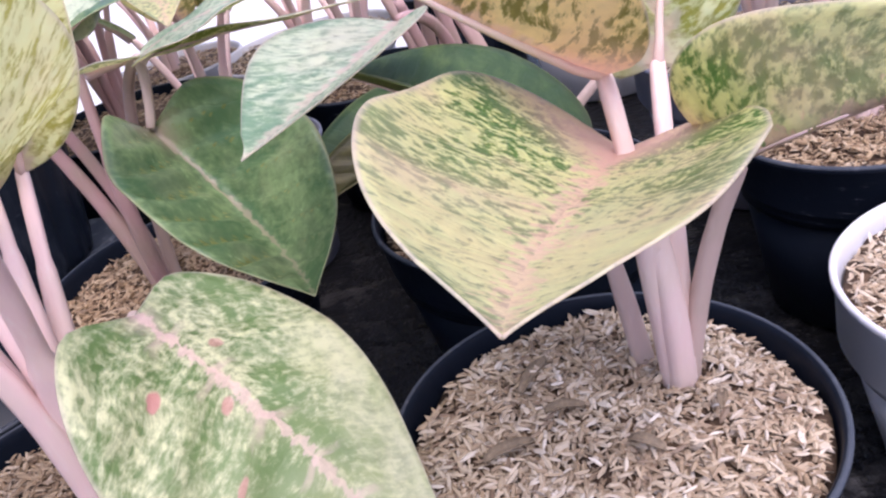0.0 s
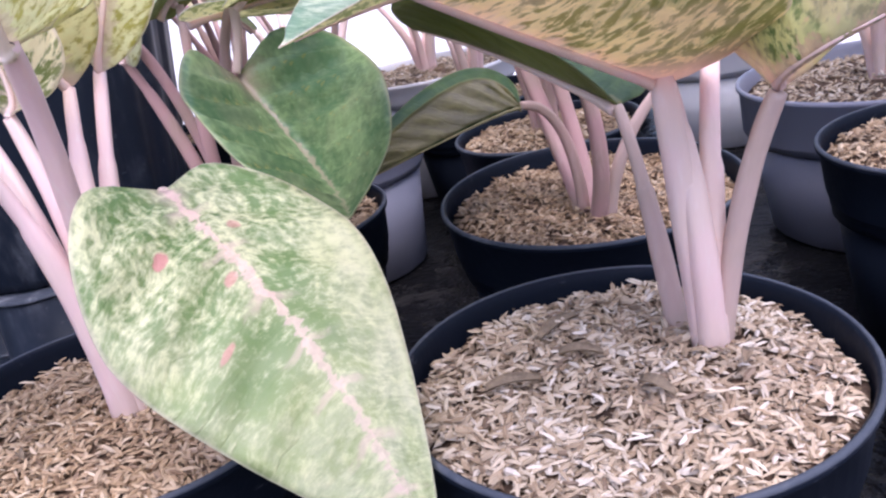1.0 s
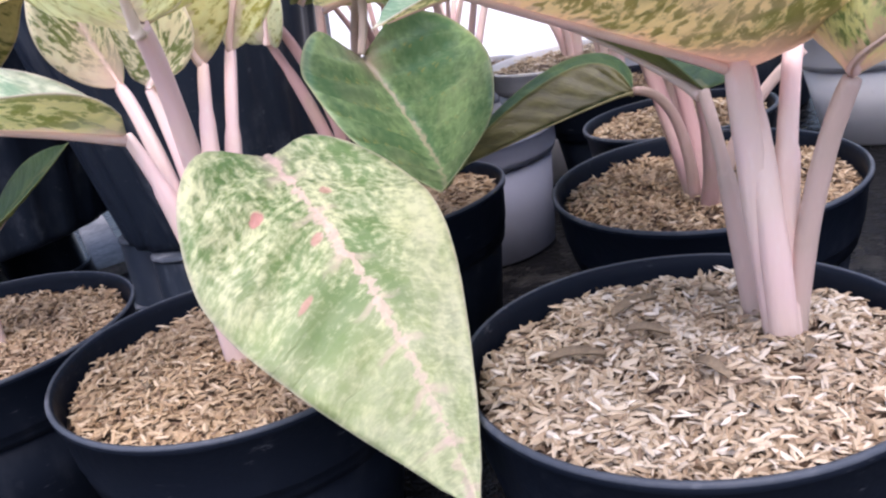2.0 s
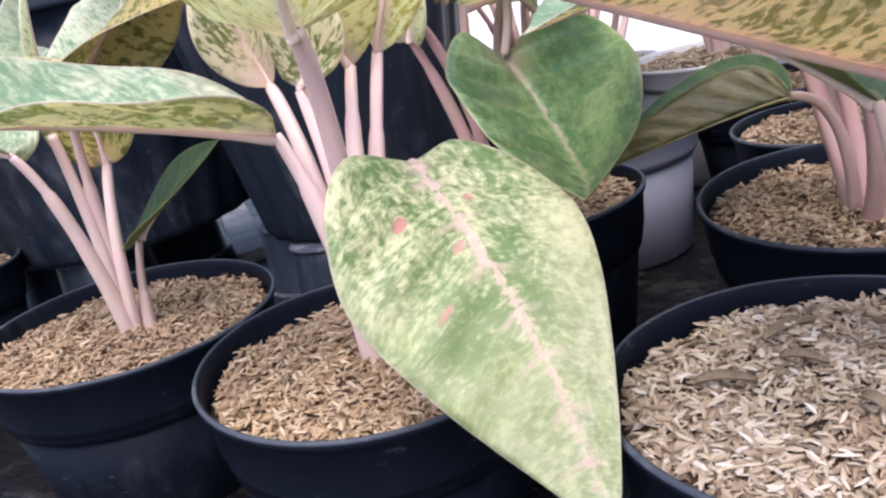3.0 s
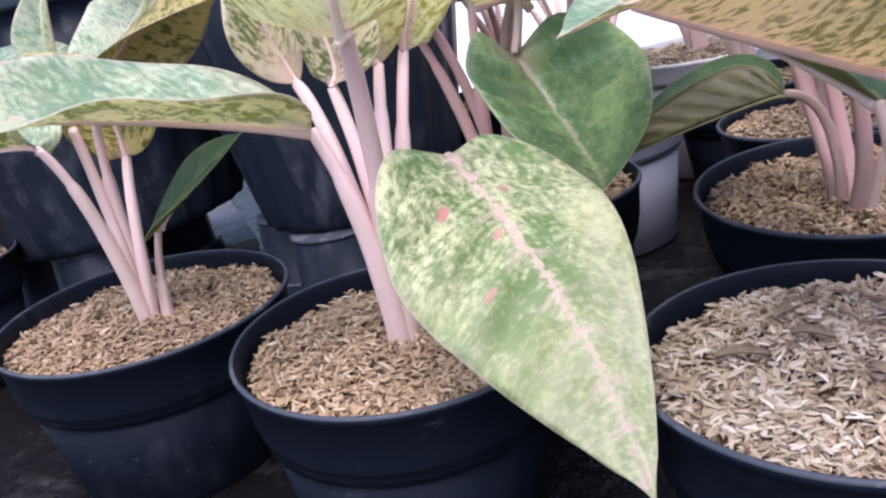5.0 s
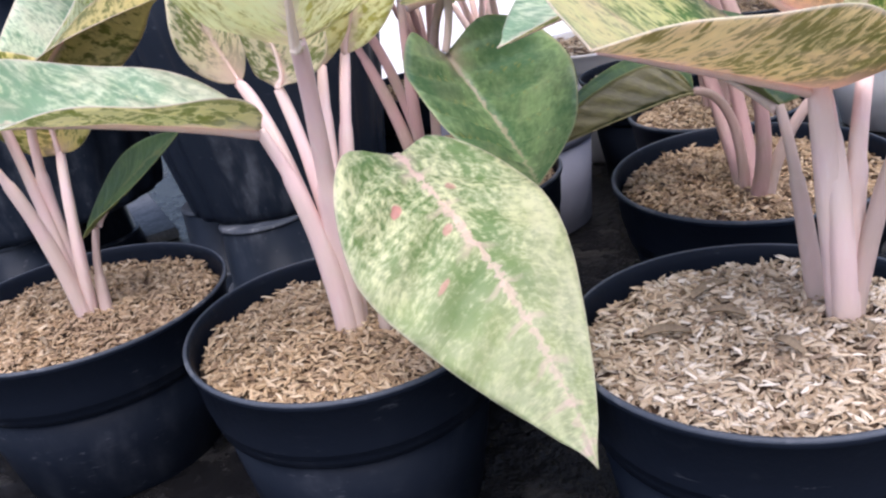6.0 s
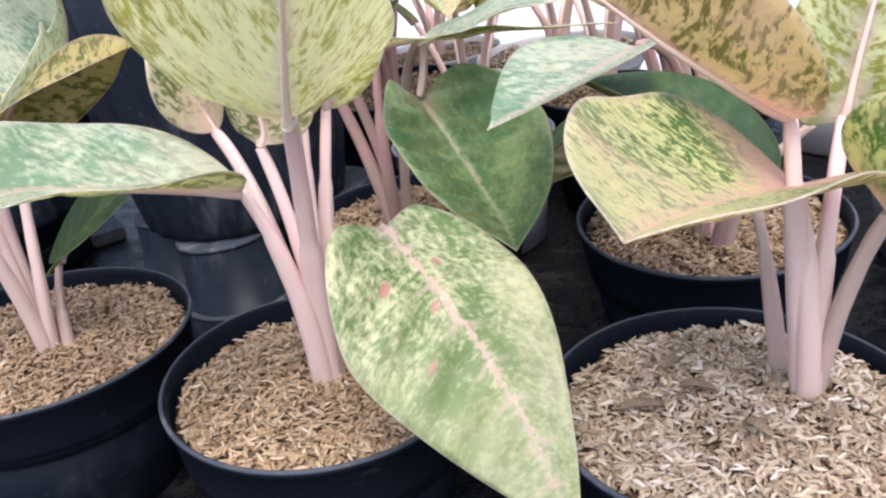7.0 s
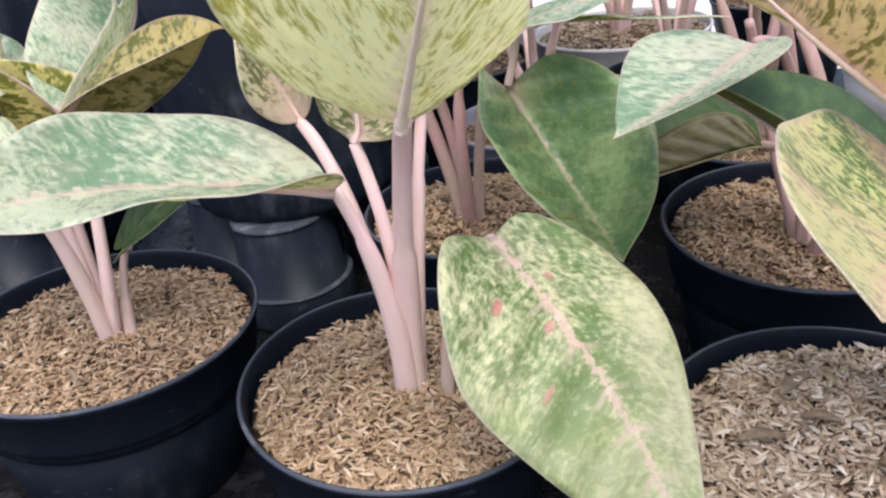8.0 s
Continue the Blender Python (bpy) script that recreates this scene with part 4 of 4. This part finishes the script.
# ---- plants of the back rows ----
def back_plant(x, y, z, seed, count, tall, label, tops=(TOP_BLUE, TOP_GREEN, TOP_MOTTLE), stalks=STALK, spread=0.085, turn=0.0, size=0.13):
    """A plant with leaves fanned round its stalks."""
    rng = random.Random(seed)
    ob = plant(x, y, z, label)
    for k in range(count):
        a = turn + 2 * math.pi * (k + rng.uniform(-0.25, 0.25)) / count
        out = np.array((math.cos(a), math.sin(a), 0.0))
        side = np.array((-math.sin(a), math.cos(a), 0.0))
        foot = np.array((x, y, z)) + out * 0.007
        h = tall * rng.uniform(0.8, 1.1)
        reach = spread * rng.uniform(0.5, 0.8)
        end = np.array((x, y, z + 0.012 + h)) + out * reach
        petiole(ob, foot, foot * 0.5 + end * 0.5 + out * (-reach * 0.22), end, 0.0062, 0.004, stalks, rng.choice((None, 0.7, 0.55)))
        n = size * rng.uniform(0.85, 1.15)
        rise = rng.uniform(0.1, 0.65)
        mid = end + out * n * 0.5 + np.array((0, 0, n * 0.5 * rise + 0.012))
        tip = end + out * n + np.array((0, 0, n * rise * 0.55 - 0.01))
        w = n * rng.uniform(0.29, 0.36)
        leaf(ob, end, mid, tip, mid * 0.75 + end * 0.25 + side * w + np.array((0, 0, 0.012)), mid * 0.75 + end * 0.25 - side * w + np.array((0, 0, 0.012)), rng.choice(tops), rng.choice((UNDER, UNDER_OLIVE)), cup=0.05, wave=0.03)
    return ob


back_plant(-0.215, 1.225, 0.145, 3, 6, 0.15, "aglaonema with pink stalks in a wide white pot", turn=0.3)
back_plant(-0.258, 0.905, 0.1, 4, 5, 0.2, "aglaonema with pink stalks in a pale grey pot", turn=1.0)
back_plant(0.285, 0.875, 0.12, 5, 6, 0.19, "aglaonema with pink stalks in a wide grey pot", turn=0.1)
back_plant(-0.02, 0.845, 0.125, 6, 5, 0.2, "aglaonema with rose stalks and grey-green leaves", stalks=STALK_ROSE, turn=0.6)
back_plant(0.275, 0.638, 0.13, 7, 5, 0.2, "aglaonema with pink stalks in a black pot", turn=0.5)
back_plant(-0.96, 0.49, 0.125, 8, 5, 0.18, "aglaonema with mottled leaves in a black pot", turn=0.2)
back_plant(-0.12, 1.04, 0.13, 16, 5, 0.18, "aglaonema with pink stalks in the back row", turn=0.4)
back_plant(0.18, 1.24, 0.13, 17, 6, 0.16, "aglaonema with pink stalks in a white pot", turn=0.9)
back_plant(0.47, 1.06, 0.13, 18, 6, 0.18, "aglaonema with pink stalks in a grey pot", turn=0.0)
back_plant(0.5, 0.78, 0.13, 19, 5, 0.17, "aglaonema with pink stalks in a black pot", turn=0.7)
back_plant(-0.46, 1.36, 0.13, 20, 6, 0.16, "aglaonema with pink stalks in a white pot", turn=0.2)
back_plant(-0.44, 1.09, 0.14, 22, 7, 0.19, "aglaonema with grey-green leaves in a black pot", turn=0.3, size=0.15, stalks=STALK_ROSE)
back_plant(0.0, 1.46, 0.13, 21, 6, 0.15, "aglaonema with pink stalks in the back row", turn=0.5)


# ---- small things ----
def flake(x, y, z, length, width, yaw, label):
    """A dry curled strip of leaf lying on the husks."""
    n = 10
    v, f = [], []
    for i in range(n):
        s = i / (n - 1)
        w = width * math.sin(math.pi * (0.12 + 0.8 * s)) ** 0.7
        for q in (-1, -0.35, 0.35, 1):
            for t in (0.0, 0.0006):
                v.append(((s - 0.5) * length, q * w / 2, 0.003 * math.sin(3 * s + 0.4) + 0.0022 * q * q + t))
    for i in range(n - 1):
        for k in range(3):
            a, b = i * 8 + k * 2, (i + 1) * 8 + k * 2
            f.append((a + 1, a + 3, b + 3, b + 1)), f.append((a, b, b + 2, a + 2))
        a, b = i * 8, (i + 1) * 8
        f.append((a, a + 1, b + 1, b)), f.append((a + 6, b + 6, b + 7, a + 7))
    f.append((0, 2, 3, 1)), f.append((2, 4, 5, 3)), f.append((4, 6, 7, 5))
    e = (n - 1) * 8
    f.append((e, e + 1, e + 3, e + 2)), f.append((e + 2, e + 3, e + 5, e + 4)), f.append((e + 4, e + 5, e + 7, e + 6))
    ob = mesh_object("dry_leaf_flake", v, f, [FLAKE])
    ob.matrix_world = pose(x, y, z, 4, 5, yaw)
    return tagged(ob, label, "dry leaf", "dry leaf flakes")


DRY = "dry grey-brown leaf flake lying on rice husks"
flake(0.001, 0.366, 0.1475, 0.026, 0.007, 28, DRY)
flake(0.018, 0.418, 0.1475, 0.034, 0.007, 62, DRY)
flake(0.030, 0.385, 0.1495, 0.02, 0.006, 10, DRY)
flake(0.062, 0.352, 0.1490, 0.016, 0.006, -30, DRY)
flake(0.100, 0.372, 0.1480, 0.015, 0.005, 75, DRY)
flake(-0.250, 0.350, 0.1395, 0.016, 0.004, 140, DRY)
flake(-0.455, 0.350, 0.1430, 0.030, 0.004, 150, DRY)


def slat(x, y, length, yaw):
    """A weathered wooden slat lying on the sheet, its edges rounded."""
    bm = bmesh.new()
    bmesh.ops.create_cube(bm, size=1.0)
    bmesh.ops.scale(bm, vec=(length, 0.05, 0.018), verts=bm.verts)
    bmesh.ops.bevel(bm, geom=bm.edges[:], offset=0.003, segments=2, affect="EDGES")
    me = bpy.data.meshes.new("wooden_slat")
    bm.to_mesh(me)
    bm.free()
    me.materials.append(SLAT)
    ob = new("wooden_slat", me)
    ob.matrix_world = pose(x, y, 0.009, 0, 0, yaw)
    return tagged(ob, "weathered grey wooden slat lying on the black sheet", "slat")


slat(-1.12, 1.12, 0.7, 140)

# ---- single husks on the front heaps ----
loose_husks(heap_dry, 0.0972, 0.006, 1, 300, HUSK_ONE, (2.2, 6.0))
loose_husks(heap_tan, 0.101, 0.006, 2, 260, HUSK_ONE_TAN, (2.4, 5.6))
